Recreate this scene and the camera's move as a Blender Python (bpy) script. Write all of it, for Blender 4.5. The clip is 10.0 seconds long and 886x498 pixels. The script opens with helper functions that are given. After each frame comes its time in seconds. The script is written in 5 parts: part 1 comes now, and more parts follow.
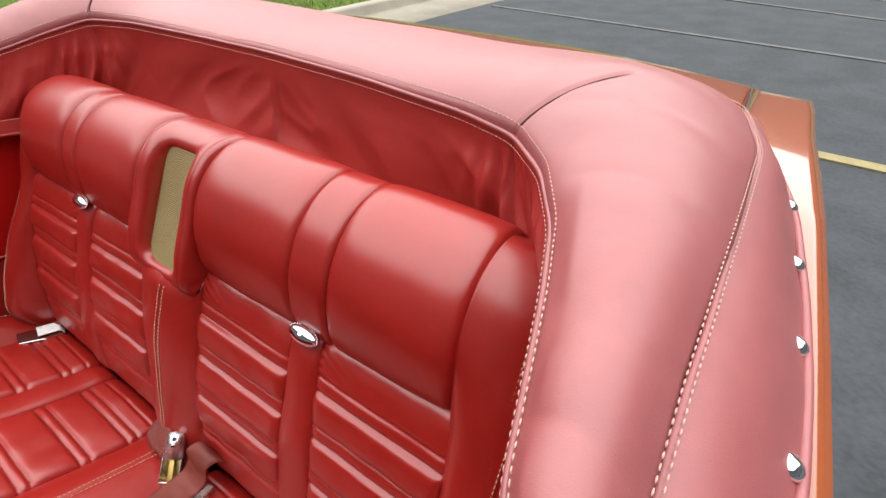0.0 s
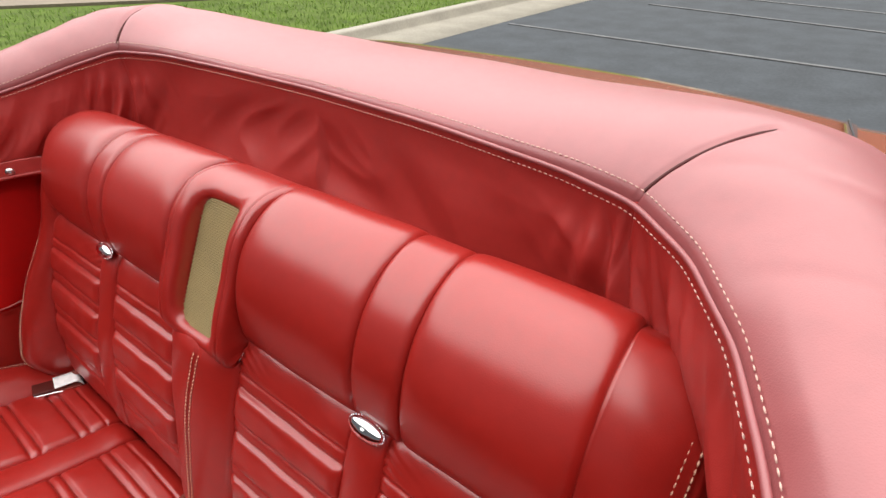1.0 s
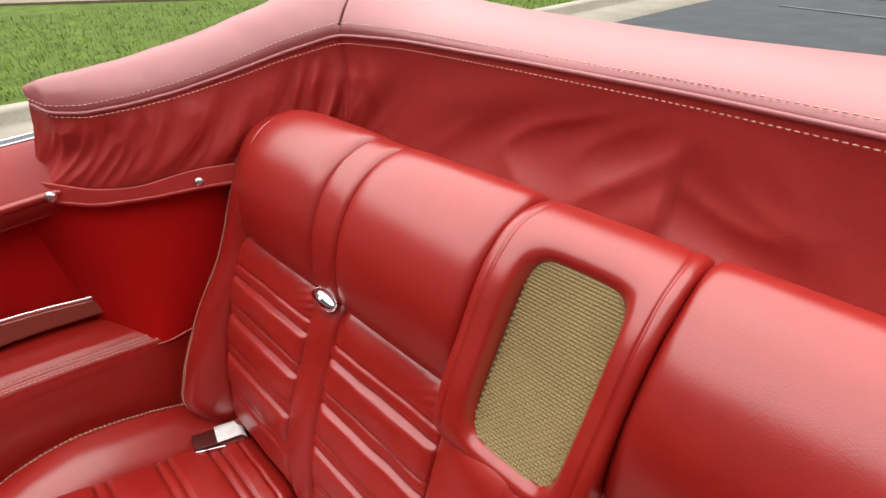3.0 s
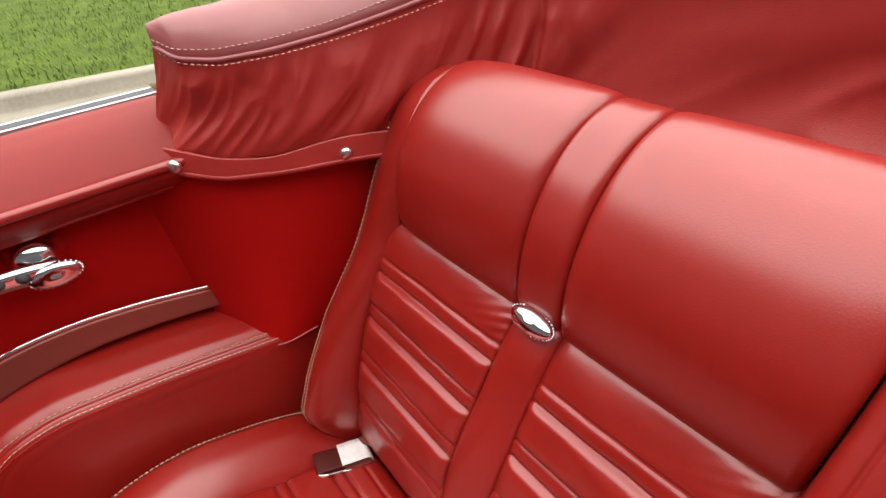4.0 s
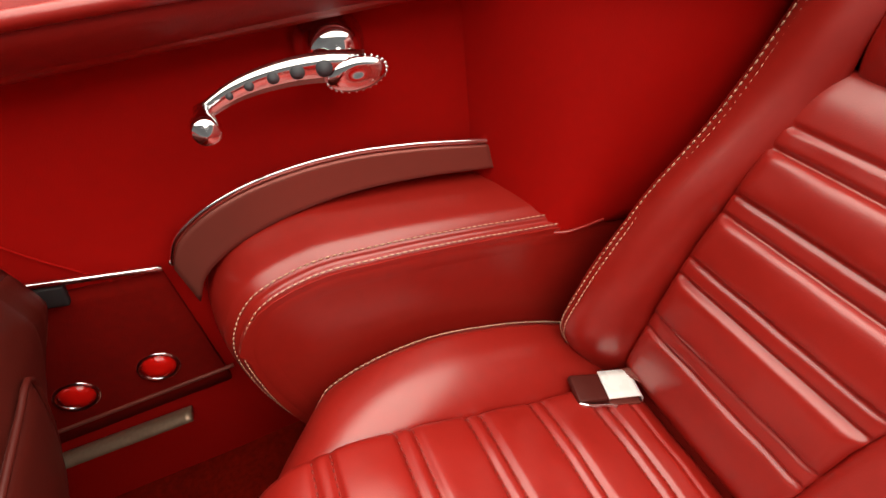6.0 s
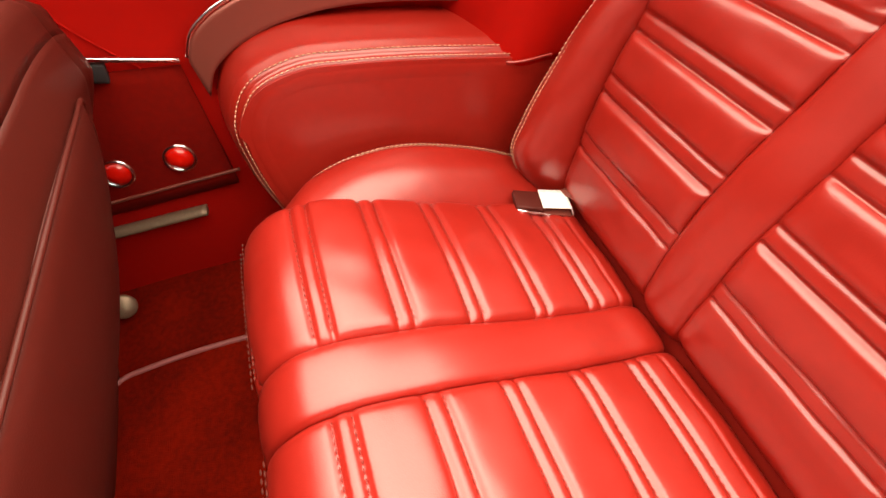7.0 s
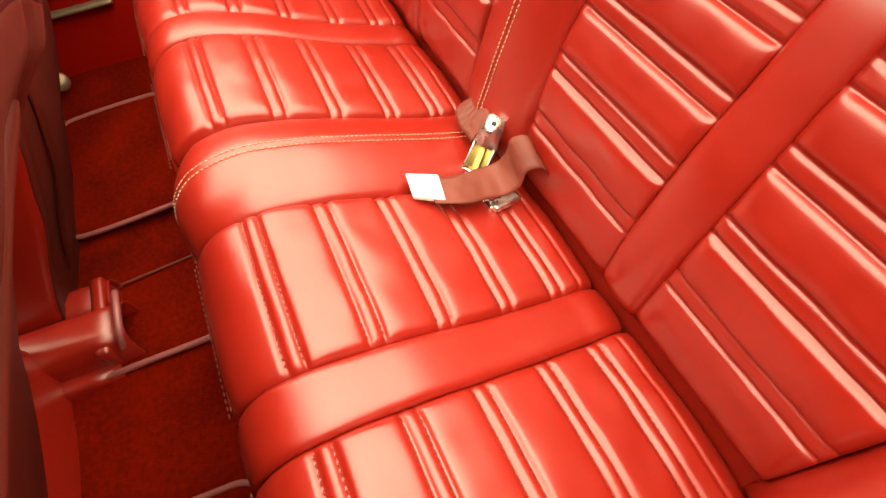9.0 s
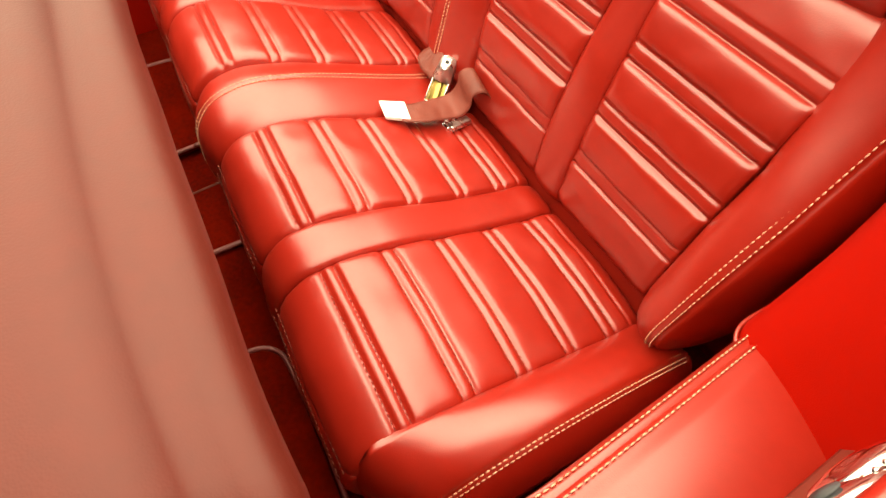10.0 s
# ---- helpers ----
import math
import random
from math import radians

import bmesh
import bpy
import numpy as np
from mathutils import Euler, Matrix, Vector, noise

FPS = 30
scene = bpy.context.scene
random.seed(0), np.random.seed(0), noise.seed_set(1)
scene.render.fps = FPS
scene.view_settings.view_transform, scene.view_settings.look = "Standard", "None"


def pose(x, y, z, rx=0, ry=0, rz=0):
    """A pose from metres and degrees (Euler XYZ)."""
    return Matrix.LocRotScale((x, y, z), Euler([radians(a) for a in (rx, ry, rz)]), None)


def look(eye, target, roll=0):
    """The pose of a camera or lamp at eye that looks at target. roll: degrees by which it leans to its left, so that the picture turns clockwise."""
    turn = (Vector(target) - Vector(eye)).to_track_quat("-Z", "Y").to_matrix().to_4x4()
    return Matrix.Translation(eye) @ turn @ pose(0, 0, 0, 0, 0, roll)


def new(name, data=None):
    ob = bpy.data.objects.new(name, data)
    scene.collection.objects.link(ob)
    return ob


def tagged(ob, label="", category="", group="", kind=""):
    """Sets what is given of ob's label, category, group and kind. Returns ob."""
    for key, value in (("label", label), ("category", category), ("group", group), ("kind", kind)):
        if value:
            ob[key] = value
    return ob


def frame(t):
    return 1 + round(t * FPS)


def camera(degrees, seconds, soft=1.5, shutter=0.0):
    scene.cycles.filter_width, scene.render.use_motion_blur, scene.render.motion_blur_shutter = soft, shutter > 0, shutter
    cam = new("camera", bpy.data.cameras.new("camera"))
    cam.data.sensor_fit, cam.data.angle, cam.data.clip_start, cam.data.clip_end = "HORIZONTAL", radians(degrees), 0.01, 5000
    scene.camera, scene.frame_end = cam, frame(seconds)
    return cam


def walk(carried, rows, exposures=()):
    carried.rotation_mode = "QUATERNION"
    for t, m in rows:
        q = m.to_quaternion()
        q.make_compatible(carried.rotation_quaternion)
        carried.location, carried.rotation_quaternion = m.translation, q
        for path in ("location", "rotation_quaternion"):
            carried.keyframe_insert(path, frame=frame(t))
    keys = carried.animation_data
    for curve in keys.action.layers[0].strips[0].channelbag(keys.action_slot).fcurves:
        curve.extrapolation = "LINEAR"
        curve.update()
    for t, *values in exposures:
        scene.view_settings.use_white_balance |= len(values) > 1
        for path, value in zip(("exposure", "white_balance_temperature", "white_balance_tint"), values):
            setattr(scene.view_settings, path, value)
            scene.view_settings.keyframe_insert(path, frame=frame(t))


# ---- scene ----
cam = camera(84.9, 10.0)
PATH = [
    (0, (0.698, -0.248, 1.258), (-0.247, 1.042, 0.057), -2.1),
    (0.5, (0.639, -0.22, 1.262), (-0.328, 1.078, 0.087), -2.7),
    (1, (0.564, -0.203, 1.261), (-0.431, 1.092, 0.106), -2.7),
    (1.5, (0.472, -0.195, 1.252), (-0.555, 1.076, 0.099), -2.8),
    (2, (0.377, -0.199, 1.248), (-0.695, 1.038, 0.099), -3.0),
    (2.2, (0.343, -0.207, 1.245), (-0.758, 1.022, 0.115), -3.0),
    (3.3, (0.075, -0.228, 1.187), (-1.136, 0.857, 0.022), -3.9),
    (3.5, (0.034, -0.231, 1.178), (-1.199, 0.811, -0.003), -4.5),
    (4, (-0.089, -0.25, 1.132), (-1.387, 0.69, -0.065), -5.3),
    (4.5, (-0.191, -0.287, 1.1), (-1.542, 0.542, -0.119), -5.8),
    (5, (-0.273, -0.342, 1.092), (-1.651, 0.378, -0.166), -5.6),
    (5.5, (-0.328, -0.399, 1.055), (-1.698, 0.225, -0.261), -5.0),
    (5.7, (-0.333, -0.416, 1.024), (-1.698, 0.16, -0.319), -5.0),
    (6.8, (-0.141, -0.426, 0.951), (-1.413, -0.071, -0.551), -5.3),
    (7, (-0.097, -0.42, 0.951), (-1.337, -0.09, -0.583), -5.6),
    (7.5, (0.044, -0.398, 0.949), (-1.138, -0.094, -0.636), -6.1),
    (8, (0.197, -0.38, 0.947), (-0.928, -0.075, -0.678), -6.6),
    (8.5, (0.337, -0.383, 0.961), (-0.703, -0.042, -0.712), -5.9),
    (9, (0.464, -0.396, 0.985), (-0.531, -0.007, -0.705), -4.9),
    (9.5, (0.58, -0.428, 1.016), (-0.382, -0.002, -0.685), -4.4),
    (10, (0.668, -0.473, 1.051), (-0.292, -0.014, -0.643), -3.8),
]
EXPOSURES = [(0.0, 0.32, 6300, 10), (2.2, 0.30, 6300, 11), (3.5, 0.4, 6500, 11), (5.5, 0.4, 7000, 11), (7.0, 1.3, 8000, 6), (10.0, 1.3, 9600, 0)]
walk(cam, [(t, look(eye, target, roll)) for t, eye, target, roll in PATH], EXPOSURES)

# ---- world and light ----
SUN_EL, SUN_AZ = 73.0, -32.0
world = bpy.data.worlds.new("overcast_sky")
scene.world = world
world.use_nodes = True
wn, wl = world.node_tree.nodes, world.node_tree.links
wn.clear()
sky = wn.new("ShaderNodeTexSky")
sky.sky_type, sky.sun_disc = "NISHITA", False
sky.sun_elevation, sky.sun_rotation = radians(SUN_EL), radians(SUN_AZ)
sky.air_density, sky.dust_density = 1.0, 3.0
hs = wn.new("ShaderNodeHueSaturation")
hs.inputs["Saturation"].default_value = 0.12
bg = wn.new("ShaderNodeBackground")
bg.inputs["Strength"].default_value = 0.03
wo = wn.new("ShaderNodeOutputWorld")
wl.new(sky.outputs[0], hs.inputs["Color"])
wl.new(hs.outputs[0], bg.inputs["Color"])
wl.new(bg.outputs[0], wo.inputs["Surface"])
sun = new("sun", bpy.data.lights.new("sun", "SUN"))
sun.data.energy, sun.data.angle, sun.data.color = 6.0, radians(124), (1.0, 0.97, 0.92)
sun.matrix_world = look((0, 0, 0), (-math.sin(radians(SUN_AZ)) * math.cos(radians(SUN_EL)), -math.cos(radians(SUN_AZ)) * math.cos(radians(SUN_EL)), -math.sin(radians(SUN_EL))))


# ---- materials ----
def material(name, color, rough=0.5, metal=0.0, spec=0.5, vary=0.12, vscale=6.0, bump=0.0, bscale=400.0, kind="noise", coat=0.0, rvary=0.08, sheen=0.0, second=None):
    """Principled material with colour drift at a large and a small scale, uneven gloss and fine relief."""
    m = bpy.data.materials.new(name)
    m.use_nodes = True
    n, l = m.node_tree.nodes, m.node_tree.links
    p = n["Principled BSDF"]
    p.inputs["Metallic"].default_value = metal
    p.inputs["Specular IOR Level"].default_value = spec
    p.inputs["Coat Weight"].default_value = coat
    p.inputs["Sheen Weight"].default_value = sheen
    tc = n.new("ShaderNodeTexCoord")
    big = n.new("ShaderNodeTexNoise")
    big.inputs["Scale"].default_value, big.inputs["Detail"].default_value = vscale, 5
    fine = n.new("ShaderNodeTexNoise")
    fine.inputs["Scale"].default_value, fine.inputs["Detail"].default_value = vscale * 14, 3
    l.new(tc.outputs["Object"], big.inputs["Vector"])
    l.new(tc.outputs["Object"], fine.inputs["Vector"])
    add = n.new("ShaderNodeMath")
    add.operation = "MULTIPLY_ADD"
    l.new(fine.outputs["Fac"], add.inputs[0])
    add.inputs[1].default_value = 0.5
    half = n.new("ShaderNodeMath")
    half.operation = "MULTIPLY"
    half.inputs[1].default_value = 0.75
    l.new(big.outputs["Fac"], half.inputs[0])
    l.new(half.outputs[0], add.inputs[2])
    ramp = n.new("ShaderNodeValToRGB")
    lo = second or [c * (1 - vary) for c in color]
    hi = [min(1, c * (1 + vary)) for c in color]
    ramp.color_ramp.elements[0].position, ramp.color_ramp.elements[0].color = 0.4, (*lo, 1)
    ramp.color_ramp.elements[1].position, ramp.color_ramp.elements[1].color = 0.82, (*hi, 1)
    l.new(add.outputs[0], ramp.inputs[0])
    l.new(ramp.outputs[0], p.inputs["Base Color"])
    mr = n.new("ShaderNodeMapRange")
    mr.inputs["To Min"].default_value, mr.inputs["To Max"].default_value = max(0.03, rough - rvary), min(1, rough + rvary)
    mr.inputs["From Min"].default_value, mr.inputs["From Max"].default_value = 0.35, 0.85
    l.new(add.outputs[0], mr.inputs["Value"])
    l.new(mr.outputs[0], p.inputs["Roughness"])
    if bump:
        b = n.new("ShaderNodeBump")
        b.inputs["Strength"].default_value, b.inputs["Distance"].default_value = bump, 0.001
        if kind == "grain":
            v = n.new("ShaderNodeTexVoronoi")
            v.feature = "SMOOTH_F1"
            v.inputs["Scale"].default_value = bscale
            l.new(tc.outputs["Object"], v.inputs["Vector"])
            l.new(v.outputs["Distance"], b.inputs["Height"])
        else:
            v = n.new("ShaderNodeTexNoise")
            v.inputs["Scale"].default_value, v.inputs["Detail"].default_value = bscale, 4
            l.new(tc.outputs["Object"], v.inputs["Vector"])
            l.new(v.outputs["Fac"], b.inputs["Height"])
        l.new(b.outputs[0], p.inputs["Normal"])
    return m


LEATHER = material("red_leather", (0.32, 0.0135, 0.0092), 0.31, spec=0.95, coat=0.0, vary=0.10, vscale=5, bump=0.08, bscale=900, kind="grain", rvary=0.025)
# boot vinyl twice: sky sheen mixed into the top's red, none in the valance
TOPCLOTH = material("pale_red_vinyl", (0.34, 0.089, 0.092), 0.42, spec=0.9, rvary=0.05, vary=0.10, vscale=4, bump=0.14, bscale=1100, kind="grain")
VALCLOTH = material("red_vinyl_valance", (0.40, 0.026, 0.021), 0.42, spec=0.8, vary=0.12, vscale=5, bump=0.25, bscale=1100, kind="grain")
STRIP = material("satin_red_strip", (0.27, 0.065, 0.05), 0.34, metal=0.4, vary=0.03, vscale=3, rvary=0.01)
# darkened, dulled copy of the red leather: dimness put into the door-top pad's colour
PADTOP = material("dimmed_red_pad", (0.27, 0.0085, 0.0060), 0.50, spec=0.45, vary=0.10, vscale=5, bump=0.12, bscale=900, kind="grain", rvary=0.03)
# panel vinyl with its red raised, standing in for light missing on the pillar
PILLARRED = material("brightened_red_vinyl", (0.42, 0.004, 0.003), 0.70, spec=0.15, vary=0.08, vscale=5, bump=0.2, bscale=1200, kind="grain")
# the front seat's shade over the lower panel, put into its red
KICKRED = material("shaded_red_panel", (0.17, 0.0035, 0.002), 0.9, spec=0.1, vary=0.2, vscale=9, bump=0.6, bscale=800)
SEAMRED = material("dark_red_seam", (0.07, 0.008, 0.007), 0.7, vary=0.15, vscale=40)
DULLMETAL = material("dull_tan_metal", (0.30, 0.20, 0.14), 0.42, metal=0.6, vary=0.2, vscale=14)
# dark vinyl taken deeper still: shade on the front seats put into the colour
SEATSHELL = material("deepened_red_vinyl", (0.075, 0.008, 0.005), 0.48, spec=0.35, rvary=0.03, vary=0.12, vscale=5, bump=0.1, bscale=900, kind="grain")
VINYL = material("red_vinyl_panel", (0.38, 0.004, 0.003), 0.75, spec=0.12, vary=0.08, vscale=5, bump=0.2, bscale=1200, kind="grain")
CARPET = material("red_carpet", (0.15, 0.0045, 0.0015), 0.95, spec=0.05, vary=0.45, vscale=9, bump=1.0, bscale=700)
WEBBING = material("faded_red_webbing", (0.17, 0.030, 0.020), 0.55, vary=0.2, vscale=20, bump=0.5, bscale=900)
THREAD = material("cream_thread", (0.62, 0.36, 0.25), 0.65, vary=0.15, vscale=60)
BOOTTHREAD = material("pale_pink_thread", (0.62, 0.40, 0.33), 0.65, vary=0.12, vscale=60)
REDTHREAD = material("red_thread", (0.24, 0.02, 0.014), 0.6, vary=0.15, vscale=60)
CHROME = material("chrome", (0.85, 0.85, 0.86), 0.08, metal=1.0, vary=0.03, rvary=0.04)
STEEL = material("brushed_steel", (0.72, 0.71, 0.70), 0.28, metal=1.0, vary=0.05)
PLASTIC = material("white_enamel", (0.85, 0.85, 0.84), 0.25, vary=0.04)
BLACK = material("black_rubber", (0.02, 0.02, 0.022), 0.6, vary=0.2)
DARK = material("dark_weatherstrip", (0.06, 0.065, 0.075), 0.55, vary=0.2, vscale=12)
ORANGE = material("orange_car_paint", (0.36, 0.085, 0.022), 0.12, spec=0.7, coat=1.0, vary=0.06, rvary=0.03)
REDLENS = material("red_lens", (0.65, 0.008, 0.006), 0.10, coat=0.5, vary=0.1)
BRASS = material("yellowed_latch", (0.42, 0.30, 0.10), 0.35, metal=0.9, vary=0.1)
CLOTH = material("tan_grille_cloth", (0.34, 0.25, 0.11), 0.75, vary=0.12, vscale=20, bump=0.4, bscale=1500)
CLOTHDARK = material("tan_backing_cloth", (0.17, 0.105, 0.04), 0.8, vary=0.12, vscale=20)
ASPHALT = material("asphalt", (0.052, 0.058, 0.064), 0.9, spec=0.3, vary=0.35, vscale=3, bump=1.0, bscale=90)
PAINTLINE = material("worn_white_line", (0.13, 0.13, 0.128), 0.85, vary=0.35, vscale=8, second=(0.065, 0.067, 0.07))
YELLOWLINE = material("worn_yellow_line", (0.28, 0.235, 0.11), 0.85, vary=0.3, vscale=8)
CONCRETE = material("pale_concrete", (0.34, 0.31, 0.25), 0.9, vary=0.18, vscale=3, bump=0.6, bscale=60)
PATHTAN = material("tan_dry_path", (0.22, 0.18, 0.13), 0.9, vary=0.25, vscale=2)
SOIL = material("grass_soil", (0.09, 0.13, 0.025), 0.95, spec=0.1, vary=0.4, vscale=4)
GRASS = material("grass_blades", (0.15, 0.25, 0.022), 0.6, spec=0.3, vary=0.3, vscale=1.5, second=(0.07, 0.14, 0.012))


# ---- shaping tools ----
def spline(pts, n=200):
    """n + 1 points along a smooth curve through pts, at even steps of length."""
    p = np.array(pts, float)
    d = np.maximum(np.linalg.norm(np.diff(p, axis=0), axis=1), 1e-6)
    k = np.concatenate([[0], np.cumsum(d)])
    tan = np.gradient(p, k, axis=0) if len(p) > 2 else np.repeat((p[1:] - p[:1]) / d[0], 2, axis=0)
    s = np.linspace(0, k[-1], n * 4 + 1)
    i = np.clip(np.searchsorted(k, s, side="right") - 1, 0, len(p) - 2)
    h = (k[i + 1] - k[i])[:, None]
    u = ((s - k[i]) / h[:, 0])[:, None]
    q = (2 * u**3 - 3 * u**2 + 1) * p[i] + (u**3 - 2 * u**2 + u) * h * tan[i] + (-2 * u**3 + 3 * u**2) * p[i + 1] + (u**3 - u**2) * h * tan[i + 1]
    a = np.concatenate([[0], np.cumsum(np.linalg.norm(np.diff(q, axis=0), axis=1))])
    e = np.linspace(0, a[-1], n + 1)
    return np.stack([np.interp(e, a, q[:, c]) for c in range(p.shape[1])], axis=1)


def along(pts, u):
    """The points at u (0 to 1, any array) of the smooth curve through pts."""
    q = spline(pts, 240)
    x = np.linspace(0, 1, len(q))
    return np.stack([np.interp(u, x, q[:, c]) for c in range(q.shape[1])], axis=-1)


def length(pts):
    return float(np.linalg.norm(np.diff(spline(pts, 120), axis=0), axis=1).sum())


def obj(name, verts, faces, mat, parent=None, label="", smooth=True):
    me = bpy.data.meshes.new(name)
    me.from_pydata([tuple(v) for v in verts], [], faces)
    me.polygons.foreach_set("use_smooth", [smooth] * len(me.polygons))
    me.materials.append(mat)
    me.update()
    ob = new(name, me)
    if parent is not None:
        ob.parent = parent
    return tagged(ob, label)


def part(name, bm, mat, parent=None, label="", smooth=True):
    me = bpy.data.meshes.new(name)
    bmesh.ops.recalc_face_normals(bm, faces=bm.faces)
    bm.to_mesh(me)
    bm.free()
    me.polygons.foreach_set("use_smooth", [smooth] * len(me.polygons))
    me.materials.append(mat)
    ob = new(name, me)
    if parent is not None:
        ob.parent = parent
    return tagged(ob, label)


def thing(name, label, category, group="", kind=""):
    return tagged(new(name), label, category, group, kind)


def normals(P):
    a, b = np.gradient(P, axis=0), np.gradient(P, axis=1)
    n = np.cross(a, b)
    return n / np.maximum(np.linalg.norm(n, axis=2, keepdims=True), 1e-9)


def sheet(name, fn, nu, nv, mat, parent=None, disp=None, skirt=0.012, flip=False, label="", back=False, wrap=False):
    """A surface fn(U, V), raised by disp(U, V) along its normal, with edges turned under by skirt (back: closed behind)."""
    U, V = np.meshgrid(np.linspace(0, 1, nu + 1), np.linspace(0, 1, nv + 1), indexing="ij")
    P = fn(U, V)
    N = normals(P) * (-1 if flip else 1)
    if wrap:
        N[0] = N[-1] = (N[0] + N[-1]) / 2
    if disp is not None:
        P = P + N * disp(U, V)[..., None]
    w = nv + 1
    idx = lambda i, j: i * w + j
    faces = [(idx(i, j), idx(i + 1, j), idx(i + 1, j + 1), idx(i, j + 1)) for i in range(nu) for j in range(nv)]
    verts = P.reshape(-1, 3)
    if skirt:
        ring = [(i, 0) for i in range(nu)] + [(nu, j) for j in range(nv)] + [(i, nv) for i in range(nu, 0, -1)] + [(0, j) for j in range(nv, 0, -1)]
        base = len(verts)
        if back:
            Q = (P - N * skirt).reshape(-1, 3)
            faces += [(base + d, base + c, base + b, base + a) for a, b, c, d in list(faces)]
            verts = np.concatenate([verts, Q])
            low = [base + idx(i, j) for i, j in ring]
        else:
            verts = np.concatenate([verts, np.array([P[i, j] - N[i, j] * skirt for i, j in ring])])
            low = [base + k for k in range(len(ring))]
        top = [idx(i, j) for i, j in ring]
        m = len(ring)
        on_side = lambda a, b_: wrap and ring[a][0] == ring[b_][0] and ring[a][0] in (0, nu)
        faces += [(top[(k + 1) % m], top[k], low[k], low[(k + 1) % m]) for k in range(m) if not on_side(k, (k + 1) % m)]
    if flip:
        faces = [f[::-1] for f in faces]
    return obj(name, verts, faces, mat, parent, label)


def edges(U, V, lu, lv, r=0.012, depth=0.006):
    """Roll-off towards the four edges of a padded panel lu by lv metres."""
    def one(e):
        q = np.clip((r - e) / r, 0, 1)
        return depth * (1 - np.sqrt(1 - 0.999 * q * q))
    return -(one(np.minimum(U, 1 - U) * lu) + one(np.minimum(V, 1 - V) * lv))


def tube(name, pts, r, mat, parent=None, label="", n=8, seg=80, closed=False, flat=1.0):
    if closed:
        pts = list(pts[:-1]) * 3
    q = spline(pts, seg) if len(pts) > 2 else np.array([np.array(pts[0]) + (np.array(pts[1]) - np.array(pts[0])) * k / 4 for k in range(5)])
    if closed:
        q = spline(pts + pts[:1], seg * 3)[seg : 2 * seg + 1]
    t = np.gradient(q, axis=0)
    if closed:
        t[0] = t[-1] = t[0] + t[-1]
    t /= np.maximum(np.linalg.norm(t, axis=1, keepdims=True), 1e-9)
    up = np.array([0, 0, 1.0]) if abs(t[:, 2]).mean() < 0.9 else np.array([1.0, 0, 0])
    a = np.cross(t, up)
    a /= np.maximum(np.linalg.norm(a, axis=1, keepdims=True), 1e-9)
    b = np.cross(a, t)
    verts, faces = [], []
    for i in range(len(q)):
        for k in range(n):
            c, s = math.cos(2 * math.pi * k / n), math.sin(2 * math.pi * k / n)
            verts.append(q[i] + a[i] * c * r + b[i] * s * r * flat)
    for i in range(len(q) - 1):
        faces += [(i * n + k, i * n + (k + 1) % n, (i + 1) * n + (k + 1) % n, (i + 1) * n + k) for k in range(n)]
    faces += [tuple(range(n))[::-1], tuple((len(q) - 1) * n + k for k in range(n))]
    return obj(name, verts, faces, mat, parent, label)


def stitch_mesh(lines, r=0.0008, run=0.005, gap=0.0026):
    """Short raised thread dashes along each line of points (already dense)."""
    verts, faces = [], []
    for q in lines:
        q = np.array(q)
        a = np.concatenate([[0], np.cumsum(np.linalg.norm(np.diff(q, axis=0), axis=1))])
        for s in np.arange(0, a[-1] - run, run + gap):
            e = [np.array([np.interp(x, a, q[:, c]) for c in range(3)]) for x in (s, s + run * 0.5, s + run)]
            t = e[2] - e[0]
            t /= max(np.linalg.norm(t), 1e-9)
            u = np.cross(t, (0.3, 0.2, 1.0))
            u /= max(np.linalg.norm(u), 1e-9)
            w = np.cross(u, t)
            base = len(verts)
            for k, (p, f) in enumerate(zip(e, (0.5, 1.0, 0.5))):
                verts += [p + (u * x + w * y) * r * f for x, y in ((1, 0), (0, 1), (-1, 0), (0, -1))]
            for k in range(2):
                faces += [(base + 4 * k + j, base + 4 * k + (j + 1) % 4, base + 4 * k + 4 + (j + 1) % 4, base + 4 * k + 4 + j) for j in range(4)]
            faces += [(base, base + 3, base + 2, base + 1), (base + 8, base + 9, base + 10, base + 11)]
    return verts, faces


def stitching(lines, mat, parent, r=0.0010, run=0.005, gap=0.0017, label=""):
    v, f = stitch_mesh(lines, r, run, gap)
    return tagged(obj("stitching", v, f, mat, parent, label), kind="stuff")


def box(name, size, m, mat, parent=None, bevel=0.003, label="", segs=2):
    bm = bmesh.new()
    bmesh.ops.create_cube(bm, size=1.0, matrix=Matrix.Diagonal((*size, 1)))
    if bevel:
        bmesh.ops.bevel(bm, geom=bm.edges[:], offset=bevel, segments=segs, affect="EDGES", profile=0.7)
    bm.transform(m)
    return part(name, bm, mat, parent, label)


def lathe(name, prof, m, mat, parent=None, n=28, label=""):
    """Turns a profile of (radius, height) round z, then places it by m."""
    verts, faces = [], []
    for r, z in prof:
        verts += [m @ Vector((r * math.cos(2 * math.pi * k / n), r * math.sin(2 * math.pi * k / n), z)) for k in range(n)]
    for i in range(len(prof) - 1):
        faces += [(i * n + k, i * n + (k + 1) % n, (i + 1) * n + (k + 1) % n, (i + 1) * n + k) for k in range(n)]
    faces += [tuple(range(n))[::-1], tuple((len(prof) - 1) * n + k for k in range(n))]
    return obj(name, verts, faces, mat, parent, label)


def facing(p, d):
    """A pose at p whose z axis points along d."""
    return Matrix.Translation(p) @ Vector(d).to_track_quat("Z", "Y").to_matrix().to_4x4()


